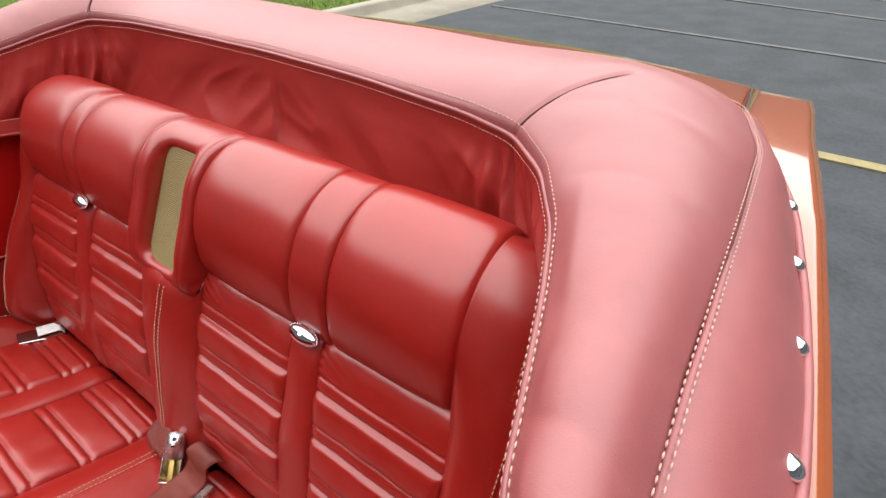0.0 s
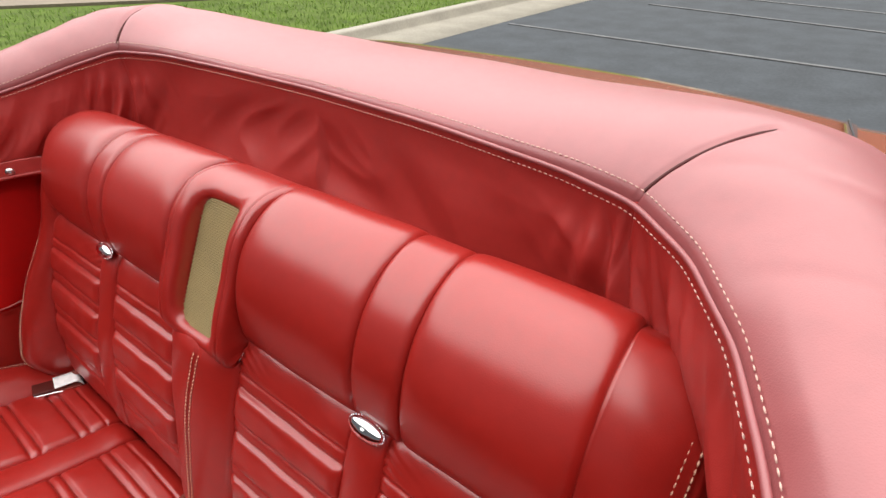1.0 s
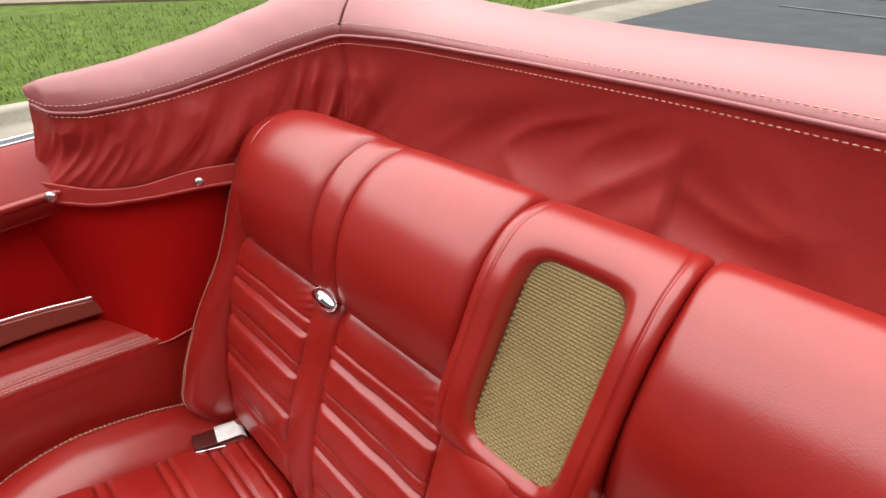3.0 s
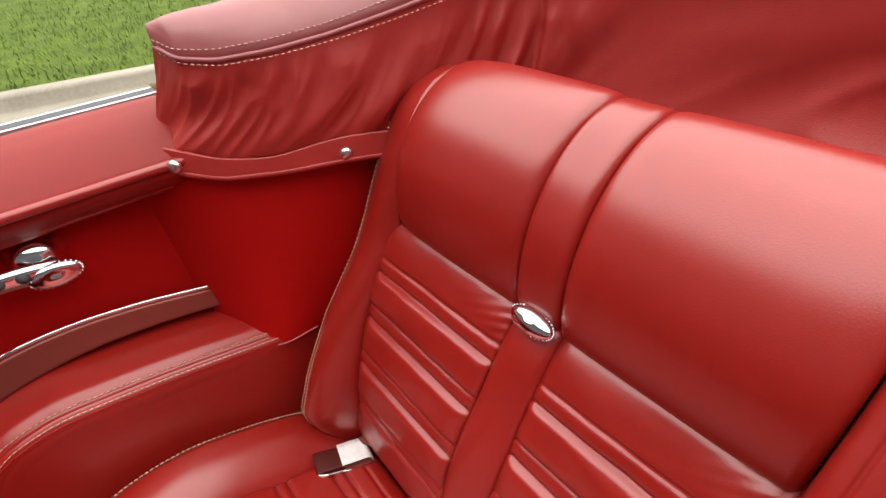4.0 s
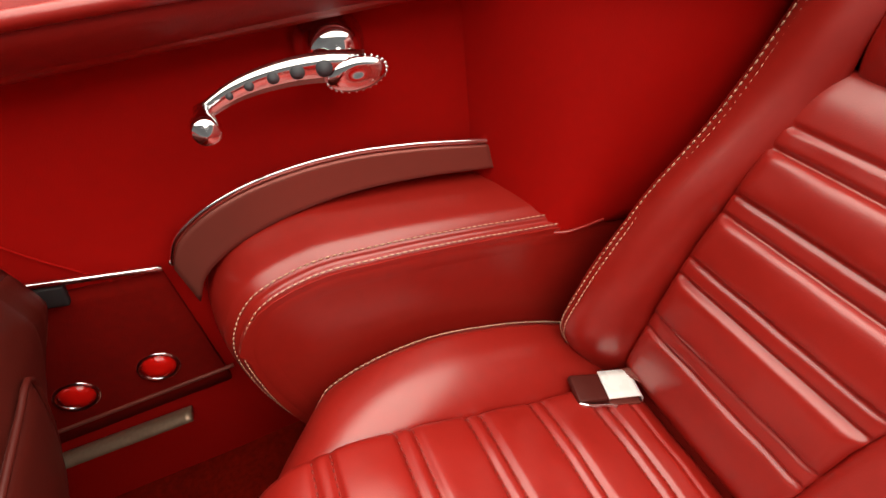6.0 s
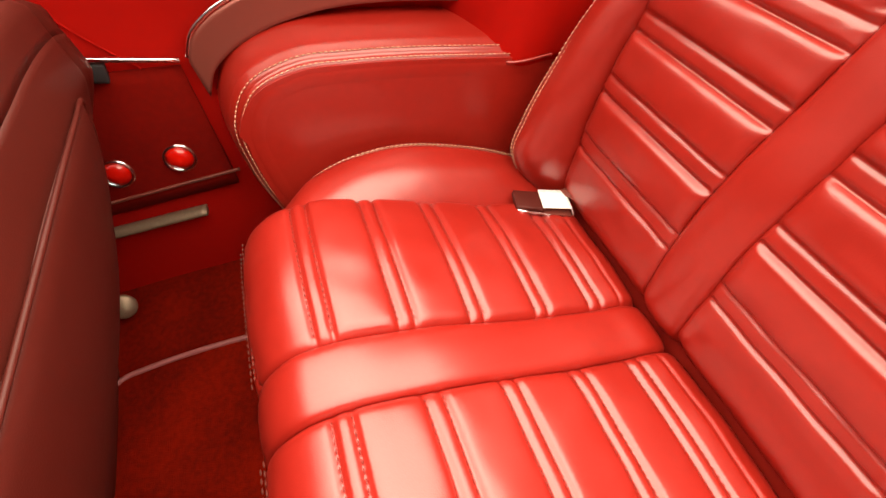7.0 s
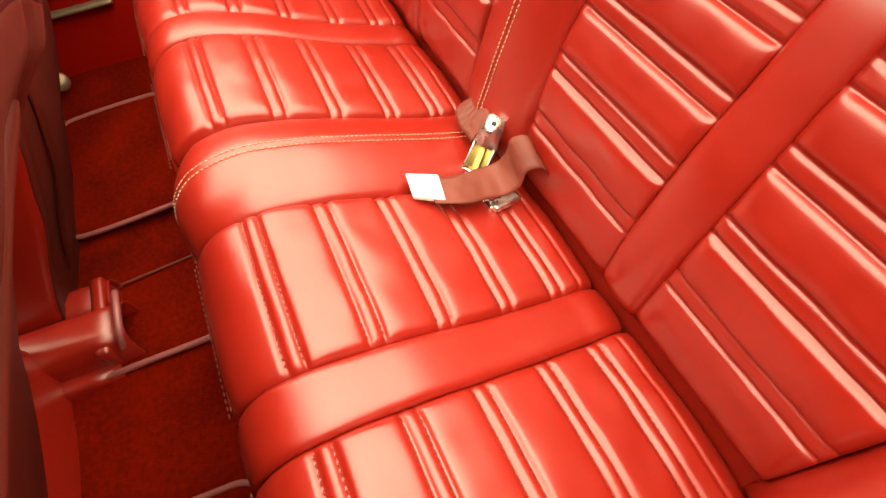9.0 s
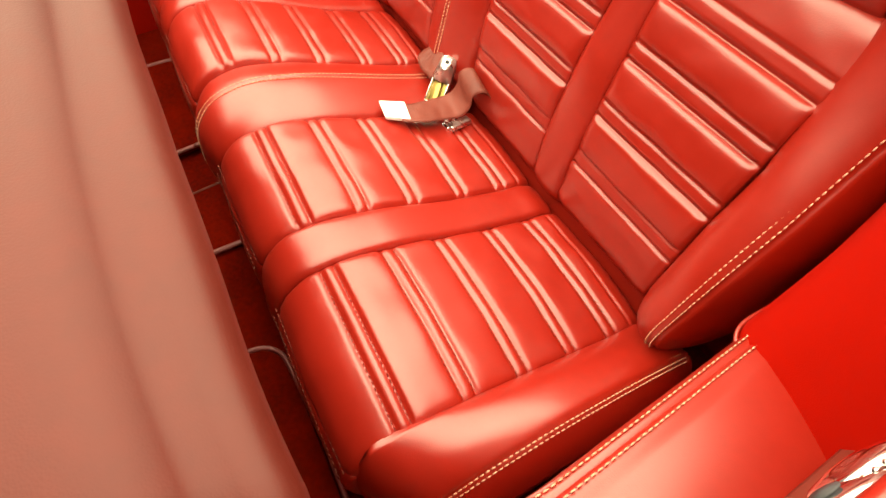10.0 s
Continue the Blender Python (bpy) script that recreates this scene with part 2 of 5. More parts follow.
def wave(P, scale, seed=0.0):
    """Smooth noise at every point of an array of places."""
    flat = P.reshape(-1, 3)
    out = np.array([noise.noise(Vector((p[0] * scale[0] + seed, p[1] * scale[1], p[2] * scale[2]))) for p in flat])
    return out.reshape(P.shape[:-1])

# ---- ground ----
GZ = 0.0
CURB = [(-8.0, -22), (-6.1, -8), (-5.14, -0.95), (-4.88, 0.2), (-4.68, 1.1), (-4.02, 3.9), (-3.83, 5.1), (-3.60, 6.5), (-3.20, 8.5), (-2.2, 11.5), (0.5, 15), (6, 19.5), (16, 26)]
cq = spline([(x, y, 0) for x, y in CURB], 240)
ct = np.gradient(cq, axis=0)
ct /= np.linalg.norm(ct, axis=1, keepdims=True)
cn = np.stack([ct[:, 1], -ct[:, 0], np.zeros(len(ct))], axis=1)

def strip(name, offs, mat, label, category):
    """A long strip beside the kerb line: offs are (sideways, height)."""
    verts, faces, k = [], [], len(offs)
    for p, n_ in zip(cq, cn):
        verts += [(p[0] + n_[0] * a, p[1] + n_[1] * a, z) for a, z in offs]
    for i in range(len(cq) - 1):
        faces += [(i * k + j, i * k + j + 1, (i + 1) * k + j + 1, (i + 1) * k + j) for j in range(k - 1)]
    return tagged(obj(name, verts, faces, mat), label, category, kind="structure")

g = 400.0
tagged(obj("ground", [(-g, -g, -0.02), (g, -g, -0.02), (g, g, -0.02), (-g, g, -0.02)], [(0, 1, 2, 3)], ASPHALT, smooth=False), "dark grey parking lot asphalt reaching into the distance", "asphalt", kind="structure")
road_v, road_f = [], []
for i in range(61):
    for j in range(61):
        x, y = -4.7 + 26 * i / 60, -14 + 40 * j / 60
        road_v.append((x, y, 0.004 * noise.noise(Vector((x * 0.6, y * 0.6, 0))) - 0.006))
road_f = [(i * 61 + j, (i + 1) * 61 + j, (i + 1) * 61 + j + 1, i * 61 + j + 1) for i in range(60) for j in range(60)]
tagged(obj("road", road_v, road_f, ASPHALT), "weathered grey asphalt parking lot with faded lines", "asphalt", kind="structure")
strip("kerb", [(0.84, -0.05), (0.84, 0.004), (0.19, 0.02), (0.165, 0.035), (0.15, 0.11), (0.135, 0.128), (0.11, 0.135), (0.0, 0.138), (-0.01, 0.06)], CONCRETE, "pale concrete kerb with gutter between lawn and asphalt", "kerb")
lawn = strip("lawn_soil", [(-0.005, 0.10), (-0.6, 0.125), (-2.0, 0.16), (-4.0, 0.22), (-9.0, 0.45), (-30, 1.2)], SOIL, "green soil under the mown lawn", "lawn")
walkv = [(-14.0, -2.2, 0.285), (-5.0, 6.8, 0.005), (-6.2, 8.1, 0.05), (-15.2, -0.9, 0.335)]
tagged(obj("pavement", [(x, y, z + dz) for dz in (0.16, 0.0) for x, y, z in walkv], [(0, 1, 2, 3), (7, 6, 5, 4), (0, 4, 5, 1), (1, 5, 6, 2), (2, 6, 7, 3), (3, 7, 4, 0)], PATHTAN, smooth=False), "tan dry path crossing beyond the lawn", "path", kind="structure")
rg = random.Random(4)
gv, gf = [], []
for k in range(52000):
    i = rg.randint(60, 175)
    a = rg.random() ** 1.3 * 4.6 + 0.03
    p = cq[i] + ct[i] * rg.uniform(-0.15, 0.15) - cn[i] * a
    z = np.interp(a, [0.005, 0.6, 2.0, 4.0, 9.0], [0.10, 0.125, 0.16, 0.22, 0.45])
    if -0.69 * (p[0] + 14.0) + 0.73 * (p[1] + 2.2) > -0.03:
        continue
    h, w, d = rg.uniform(0.025, 0.06), rg.uniform(0.003, 0.006), rg.uniform(0, math.tau)
    lx, ly = math.cos(d), math.sin(d)
    tip = rg.uniform(0.2, 0.9) * h
    b = len(gv)
    gv += [(p[0] - ly * w, p[1] + lx * w, z), (p[0] + ly * w, p[1] - lx * w, z), (p[0] + lx * tip, p[1] + ly * tip, z + h)]
    gf.append((b, b + 1, b + 2))
tagged(obj("grass", gv, gf, GRASS, smooth=False), "mown bright green lawn grass beside the kerb", "grass", kind="stuff")

def painted_line(p, q, w, mat, label):
    p, q = Vector(p), Vector(q)
    n_ = (q - p).cross(Vector((0, 0, 1))).normalized() * w / 2
    bm = bmesh.new()
    vs = [bm.verts.new(v + Vector((0, 0, h))) for h in (0.004, -0.01) for v in (p - n_, p + n_, q + n_, q - n_)]
    for f in ((0, 1, 2, 3), (0, 4, 5, 1), (1, 5, 6, 2), (2, 6, 7, 3), (3, 7, 4, 0)):
        bm.faces.new([vs[i] for i in f])
    tagged(part("parking_line", bm, mat, smooth=False), label, "road marking", "parking lines")

painted_line((0.92, 2.95, 0), (7.0, 2.55, 0), 0.09, YELLOWLINE, "worn pale yellow parking line painted on asphalt")
painted_line((-2.75, 5.72, 0), (8.0, 4.15, 0), 0.05, PAINTLINE, "faded white parking line painted on asphalt")
painted_line((-1.6, 7.75, 0), (8.0, 4.75, 0), 0.05, PAINTLINE, "faded white parking line painted on asphalt")
painted_line((-1.6, 9.00, 0), (8.0, 5.70, 0), 0.05, PAINTLINE, "faded white parking line painted on asphalt")

# ---- car body ----
car = thing("car_body", "glossy burnt orange convertible car body, roof folded", "car")
def deck_fn(U, V):
    x = -0.66 + 1.32 * U
    back = np.interp(x, [-0.76, -0.5, 0.0, 0.25, 0.47, 0.62, 0.76], [0.97, 0.99, 0.975, 0.955, 0.915, 0.885, 0.85])
    y = 0.46 + (back - 0.46) * V
    z = 0.960 - 0.030 * V**1.5 - 0.014 * np.abs(x / 0.75) ** 4
    return np.stack([x, y, z], axis=-1)
sheet("rear_deck", deck_fn, 40, 24, ORANGE, car, skirt=0.02, label="glossy orange rear deck", back=True)
def flank(y, s):
    """Half the body's width at the shoulder."""
    if s > 0:
        return np.interp(y, [-2.3, -0.30, -0.20, 0.0, 0.13, 0.414, 0.641, 0.80, 1.1], [0.850, 0.850, 0.812, 0.802, 0.795, 0.776, 0.758, 0.752, 0.72])
    return np.interp(y, [-2.3, -0.20, 0.0, 0.35, 0.7, 1.1], [0.830, 0.830, 0.812, 0.795, 0.76, 0.71])
for s in (-1, 1):
    def side(U, V, s=s):
        y = -2.2 + 3.1 * U
        x = flank(y, s) + np.interp(V, [0, 0.08, 0.4, 0.8, 1], [0.0, 0.006, 0.03, 0.03, 0.0])
        z = np.interp(V, [0, 0.08, 0.4, 0.8, 1], [0.947, 0.938, 0.72, 0.42, 0.20]) - 0.045 * np.clip((y - 0.35) / 0.6, 0, 1) ** 1.6 * (1 - V)
        return np.stack([s * x, y, z], axis=-1)
    sheet("quarter_panel", side, 70, 30, ORANGE, car, skirt=0.02, flip=s > 0, label="glossy orange body side", back=True)
    def top(U, V, s=s):
        y = -0.16 + 1.02 * U
        x = flank(y, s) - (flank(y, s) - np.interp(y, [-0.16, 0.55, 0.86], [0.70, 0.664, 0.648])) * V
        z = np.interp(y, [-0.16, 0.35, 0.55, 0.86], [0.955, 0.953, 0.942, 0.919]) + 0.004 * V
        return np.stack([s * x, y, z], axis=-1)
    sheet("shoulder", top, 50, 8, ORANGE, car, skirt=0.01, flip=s < 0, label="glossy orange shoulder beside the deck", back=True)
    tube("deck_gap", [(s * 0.664, 0.47, 0.962), (s * 0.656, 0.66, 0.952), (s * 0.645, 0.86, 0.932)], 0.002, BLACK, car)
sheet("tail_panel", lambda U, V: np.stack([-0.72 + 1.44 * U, 0.86 + 0.05 * V + 0 * U, 0.86 - 0.6 * V], axis=-1), 20, 10, ORANGE, car, skirt=0.02, flip=True, back=True)

# cabin tub: floor, tunnel, bulkheads
FZ = 0.305
floor = tagged(sheet("floor", lambda U, V: np.stack([-0.76 + 1.52 * U, -1.9 + 1.42 * V, FZ + 0.012 * np.exp(-(((-0.76 + 1.52 * U) + 0.02) / 0.115) ** 4) + 0.003 * np.sin(U * 40) * np.sin(V * 33)], axis=-1), 90, 40, CARPET, skirt=0.02, back=True), "deep red carpet over the cabin floor and tunnel", "carpet", kind="structure")
tagged(box("seat_pan", (1.50, 1.0, 0.02), pose(0, 0.0, 0.195), CARPET, bevel=0.004), "carpeted floor pan under the rear seat", "floor", kind="structure")
tagged(box("wall_front", (1.6, 0.04, 0.8), pose(0, -1.92, 0.5), VINYL, bevel=0.01), "red trimmed front bulkhead", "bulkhead", kind="structure")
tagged(box("wall_rear", (1.28, 0.03, 0.75), pose(0, 0.47, 0.58), BLACK, bevel=0.01), "dark bulkhead behind the seat", "bulkhead", kind="structure")

def rounded(x0, x1, y0, y1, r, z, n=8):
    out = []
    for cx, cy, a0 in ((x1 - r, y1 - r, 0), (x0 + r, y1 - r, 90), (x0 + r, y0 + r, 180), (x1 - r, y0 + r, 270)):
        out += [(cx + r * math.cos(radians(a0 + 90 * k / n)), cy + r * math.sin(radians(a0 + 90 * k / n)), z) for k in range(n + 1)]
    return out + [out[0]]

def floor_mat(x0, x1, y0, y1):
    t = thing("floor_mat", "dark red carpet mat with pale bound edge lying on the floor", "mat", "floor mats")
    ring = rounded(x0, x1, y0, y1, 0.05, FZ + 0.018)
    bm = bmesh.new()
    f = bm.faces.new([bm.verts.new(p) for p in ring[:-1]])
    r = bmesh.ops.extrude_face_region(bm, geom=[f])
    bmesh.ops.translate(bm, verts=[v for v in r["geom"] if isinstance(v, bmesh.types.BMVert)], vec=(0, 0, -0.012))
    part("carpet_pad", bm, CARPET, t, smooth=False)
    tube("binding", ring, 0.0042, TOPCLOTH, t, "pale red bound edge", seg=160)

floor_mat(-0.552, -0.230, -0.825, -0.555)
floor_mat(0.270, 0.69, -0.98, -0.587)
tagged(tube("tunnel_piping", [(0.048, -0.80, FZ + 0.017), (0.052, -0.70, FZ + 0.017), (0.058, -0.56, FZ + 0.016)], 0.005, TOPCLOTH), "pale red piping along the carpeted tunnel", "piping")
tagged(tube("tunnel_seam", [(-0.103, -0.78, FZ + 0.0125), (-0.106, -0.68, FZ + 0.0125), (-0.110, -0.55, FZ + 0.0125)], 0.002, WEBBING), "thin sewn seam in the tunnel carpet", "seam")

# ---- console between the front seats ----
con = thing("console", "red leather padded centre console between the front seats", "console")
def pad_fn(x0, x1, y0, y1, z0, z1):
    def fn(U, V):
        a = math.pi * (U - 0.5)
        r = 0.5 * (x1 - x0)
        x = 0.5 * (x0 + x1) + r * np.sign(np.sin(a)) * np.abs(np.sin(a)) ** 0.55
        z = z0 + (z1 - z0) * np.abs(np.cos(a)) ** 0.45
        return np.stack([x, y0 + (y1 - y0) * V, z - 0.02 * V**6], axis=-1)
    return fn
sheet("lid", pad_fn(-0.108, -0.042, -1.6, -0.735, 0.29, 0.372), 24, 20, LEATHER, con, skirt=0.004, back=True)
sheet("lid_pad", pad_fn(-0.047, 0.036, -1.6, -0.712, 0.29, 0.392), 24, 20, LEATHER, con, skirt=0.004, back=True)
sheet("side_pad", pad_fn(0.026, 0.060, -1.6, -0.745, 0.28, 0.345), 20, 20, LEATHER, con, skirt=0.004, back=True)
tube("piping", [(-0.047, -0.722, 0.360), (-0.041, -0.712, 0.381), (-0.020, -0.707, 0.391), (0.012, -0.707, 0.391), (0.030, -0.712, 0.381), (0.037, -0.722, 0.358)], 0.005, TOPCLOTH, con, "pale red piping round the end")
box("end_cap", (0.138, 0.02, 0.07), pose(-0.030, -0.748, 0.328), LEATHER, con, bevel=0.008)

# ---- front seats ----
def front_seat(cx, half, prof, drop, curl, label, welted):
    t = thing("front_seat", label, "car seat", "front seats")
    high = max(z for y, z in prof)
    VW = float(np.argmax(spline(prof, 200)[:, 1] > high - 0.014)) / 200
    def fn(U, V):
        q = along(prof, V)
        e = np.abs(2 * U - 1)
        k = np.clip((q[..., 1] - 0.60) / (high - 0.60), 0, 1)
        x = cx + half * np.sign(2 * U - 1) * (1.15 * e - 0.15 * e**3) * (1 - 0.07 * k**2)
        y = q[..., 0] - np.where(U < 0.5, curl, 0.35 * min(curl, 0.06)) * e**2.2 * np.clip((0.74 - q[..., 1]) / 0.16, 0.15, 1)
        z = q[..., 1] - drop * e**3.2 * k
        return np.stack([x, y, z], axis=-1)
    def relief(U, V):
        w = np.abs(2 * U - 1)
        P = fn(U, V)
        welt = -0.010 * np.exp(-(((V - VW) / 0.009) ** 2)) + 0.007 * np.exp(-(((V - VW + 0.024) / 0.014) ** 2))
        return welt - 0.004 * np.exp(-(((w - 0.88) / 0.02) ** 2)) + 0.003 * wave(P, (9, 9, 9), cx)
    lower, upper = (lambda U, V: (U, 0.47 * V)), (lambda U, V: (U, 0.47 + 0.53 * V))
    sheet("back_shell", lambda U, V: fn(*lower(U, V)), 70, 70, SEATSHELL, t, disp=lambda U, V: relief(*lower(U, V)), skirt=0.01, flip=True, label="dark red vinyl shell behind the seat, deepened for shade")
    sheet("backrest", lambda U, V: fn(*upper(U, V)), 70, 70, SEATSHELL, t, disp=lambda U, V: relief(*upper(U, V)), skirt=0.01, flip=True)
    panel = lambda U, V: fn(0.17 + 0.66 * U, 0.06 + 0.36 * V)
    sheet("back_panel", panel, 50, 60, SEATSHELL, t, disp=lambda U, V: 0.0035 + 0.004 * np.minimum(1, np.minimum(np.minimum(U, 1 - U), np.minimum(V, 1 - V)) / 0.04) ** 0.5, skirt=0.006, flip=True, label="smooth dark red vinyl back panel, deepened for shade")
    ring = [(0.0, k / 12) for k in range(1, 12)] + [(k / 12, 1.0) for k in range(13)] + [(1.0, 1 - k / 12) for k in range(1, 12)]
    P = panel(np.array([a for a, b in ring]), np.array([b for a, b in ring]))
    if welted:
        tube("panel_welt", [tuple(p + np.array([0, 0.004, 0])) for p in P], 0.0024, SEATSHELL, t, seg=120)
    for s in (-1, 1):
        def cheek(U, V, s=s):
            a, b = fn(np.full_like(U, 0.5 + 0.5 * s), 0.5 * V), fn(np.full_like(U, 0.5 + 0.5 * s), 1 - 0.5 * V)
            P = a + (b - a) * U[..., None]
            P[..., 0] += s * 0.012 * np.sin(math.pi * U) * np.sin(math.pi * V)
            return P
        sheet("side_panel", cheek, 12, 60, LEATHER, t, skirt=0.002, flip=s > 0, back=True)
    box("seat_base", (2 * half - 0.02, 0.52, 0.20), pose(cx, -1.08, 0.36), LEATHER, t, bevel=0.05, segs=4)
    box("seat_track", (0.40, 0.46, 0.06), pose(cx, -1.08, 0.24), BLACK, t, bevel=0.01)

front_seat(-0.37, 0.325, [(-0.80, 0.30), (-0.775, 0.37), (-0.728, 0.46), (-0.678, 0.545), (-0.645, 0.63), (-0.628, 0.74), (-0.638, 0.80), (-0.67, 0.83), (-0.72, 0.81), (-0.76, 0.72), (-0.81, 0.55), (-0.86, 0.40)], 0.04, 0.05, "red leather front passenger bucket seat with smooth back panel", True)
front_seat(0.330, 0.345, [(-0.86, 0.30), (-0.82, 0.37), (-0.770, 0.45), (-0.712, 0.55), (-0.663, 0.63), (-0.620, 0.70), (-0.575, 0.76), (-0.535, 0.812), (-0.524, 0.852), (-0.545, 0.885), (-0.61, 0.90), (-0.68, 0.88), (-0.74, 0.78), (-0.82, 0.60), (-0.88, 0.40)], 0.07, 0.05, "red leather front driver bucket seat with padded back panel", False)

# ---- rear seat backrest ----
STRAP, SW, CEN, END = 0.307, 0.032, 0.078, 0.532
LOW = [(-0.076, 0.425), (-0.103, 0.438), (-0.117, 0.462), (-0.116, 0.50), (-0.107, 0.545), (-0.089, 0.618), (-0.062, 0.688), (-0.034, 0.753), (-0.008, 0.800), (0.004, 0.812)]
HEAD = [(0.014, 0.796), (0.003, 0.802), (-0.004, 0.822), (-0.003, 0.856), (0.012, 0.906), (0.040, 0.946), (0.076, 0.970), (0.112, 0.977), (0.146, 0.964), (0.166, 0.935), (0.17, 0.90)]
L_LOW, L_HEAD = length(LOW), length(HEAD)
PLEAT_Z = (0.753, 0.688, 0.618, 0.541)
lowq = spline(LOW, 400)
PLEAT_S = [float(np.interp(z, lowq[:, 1], np.linspace(0, L_LOW, 401))) for z in PLEAT_Z]

backrest = thing("bench_seat", "red leather rear seat back with pleated panels and smooth padded top", "car seat")

def back_fn(x0, x1, prof, lift=0.0, tilt=0.0):
    def fn(U, V):
        q = along(prof, V)
        x = x0 + (x1 - x0) * U
        return np.stack([x, q[..., 0] - lift, q[..., 1] - tilt * np.abs(x - x0) * V], axis=-1)
    return fn

def pleats(s, marks, halfgap=0.0075, depth=0.0045, ridge=0.0032, crown=0.0040, upper=1.0):
    """Twin sewn grooves with a narrow welt between, and pads that swell between the pairs."""
    d = np.zeros_like(s)
    for g_ in marks:
        d -= depth * np.exp(-(((s - g_ + halfgap) / 0.0036) ** 2))
        d -= upper * depth * np.exp(-(((s - g_ - halfgap) / 0.0032) ** 2))
        d += ridge * np.exp(-(((s - g_) / 0.0045) ** 2))
    ms = sorted(marks)
    for a, b in zip(ms, ms[1:]):
        u = np.clip((s - (a + b) / 2) / ((b - a) / 2 - halfgap), -1, 1)
        d += crown * (1 - u**4)
    return d

DRAW = {-1: 0.015, 1: 0.004}
def narrowing(V):
    """The straps draw in towards the middle near their upper end."""
    return np.clip((V - 0.45) / 0.5, 0, 1)

def low_panel(x0, x1):
    lu = x1 - x0
    outer = 1 if abs(x1) > abs(x0) else 0
    def disp(U, V):
        s = V * L_LOW
        far = U if outer else 1 - U
        slip = 0.006 * far * np.clip((V - 0.6) / 0.4, 0, 1)
        d = pleats(s + slip, [g_ + 0.0070 for g_ in PLEAT_S], 0.0108, 0.0046, 0.0, 0.0046, 0.62) + edges(U, V, lu, L_LOW, 0.014, 0.008)
        fade = np.clip(np.minimum(U, 1 - U) * lu / 0.006, 0, 1)
        P = np.stack([x0 + lu * U, 0 * U, s], axis=-1)
        near = (1 - U if outer == 0 else U) * lu
        pull = 0.0011 * np.exp(-near / 0.020) * np.exp(-(((V - 0.93) / 0.06) ** 2)) * np.sin((V * L_LOW + 0.5 * near) * 520)
        return d * (0.25 + 0.75 * fade) + pull + 0.0016 * wave(P, (26, 1, 34), x0 * 7)
    flat = back_fn(x0, x1, LOW)
    sgn = 1 if x0 + x1 > 0 else -1
    outside = abs(x0 + x1) / 2 > STRAP
    def fn(U, V):
        P = flat(U, V)
        near = np.abs(1 - U if (sgn > 0) == outside else U)
        P[..., 0] -= sgn * (DRAW[sgn] + (0.006 if outside else -0.006)) * narrowing(V) * near
        return P
    sheet("pleated_panel", fn, 44, 300, LEATHER, backrest, disp=disp, skirt=0.02)

for a, b in ((-END, -STRAP - SW), (-STRAP + SW, -CEN), (CEN, STRAP - SW), (STRAP + SW, END)):
    low_panel(a, b)

for s in (-1, 1):
    def strap_fn(U, V, s=s):
        q, k = along(LOW, V), narrowing(V)
        return np.stack([s * (STRAP - DRAW[s] * k) + (2 * U - 1) * (SW - 0.006 * k), q[..., 0] - 0.001, q[..., 1]], axis=-1)
    sheet("strap", strap_fn, 16, 90, LEATHER, backrest, disp=lambda U, V: edges(U, V, 2 * SW, L_LOW, 0.012, 0.005) + 0.004 * np.sin(math.pi * U) + 0.001 * np.sin(V * 23), skirt=0.015)
    # chrome cap at the strap's top
    cap = lathe("strap_cap", [(0.0, 0.0), (0.0305, 0.0), (0.033, 0.002), (0.033, 0.0045), (0.030, 0.0075), (0.022, 0.0105), (0.010, 0.012), (0.0, 0.0122)], facing((s * (STRAP + 0.001 - DRAW[s]), -0.011, 0.813), (0, -0.74, 0.67)) @ Matrix.Diagonal((0.74, 0.34, 0.8, 1)), CHROME, backrest, 40, "oval chrome cap at the strap's end")
    fm = facing((s * (STRAP + 0.001 - DRAW[s]), -0.011, 0.813), (0, -0.74, 0.67))
    bm = bmesh.new()
    for k in range(34):
        a = math.tau * k / 34
        bmesh.ops.create_icosphere(bm, subdivisions=1, radius=0.0013, matrix=fm @ Matrix.Translation((0.0250 * math.cos(a), 0.0117 * math.sin(a), 0.0016)))
    part("beaded_rim", bm, CHROME, cap)

# padded upper part: outer cushions, bands over the straps, inner cushions
def head_panel(name, x0, x1, lift, r, depth, swell, seed, taper=0.0):
    lu = x1 - x0
    def fn(U, V):
        q = along(HEAD, V)
        x = x0 + lu * U
        z = q[..., 1] - taper * np.clip((np.abs(x) - 0.44) / 0.11, 0, 1) ** 2 * np.clip((q[..., 1] - 0.82) / 0.15, 0, 1)
        y = q[..., 0] + 0.4 * taper * np.clip((np.abs(x) - 0.44) / 0.11, 0, 1) ** 2
        return np.stack([x, y - lift, z], axis=-1)
    def disp(U, V):
        P = fn(U, V)
        return edges(U, V, lu, L_HEAD, r, depth) + swell * (1 - np.abs(2 * U - 1) ** 7) * np.sin(math.pi * np.clip(V * 1.15, 0, 1)) + 0.0014 * wave(P, (11, 9, 9), seed)
    sheet(name, fn, max(14, int(lu * 220)), 90, LEATHER, backrest, disp=disp, skirt=0.012)

for s in (-1, 1):
    sh, si = (0.004, 0.004) if s > 0 else (-0.019, -0.004)
    for a, b, nm, lift, r, dep, sw, tp in ((STRAP + SW + sh, 0.518, "head_pad", 0.0, 0.009, 0.005, 0.008, 0.012), (STRAP - SW + si, STRAP + SW + sh, "head_band", 0.0015, 0.008, 0.0045, 0.002, 0), (0.080, STRAP - SW + si, "head_pad", 0.0, 0.009, 0.005, 0.007, 0)):
        x0, x1 = sorted((s * a, s * b))
        head_panel(nm, x0, x1, lift, r, dep, sw, s * a * 9, tp)

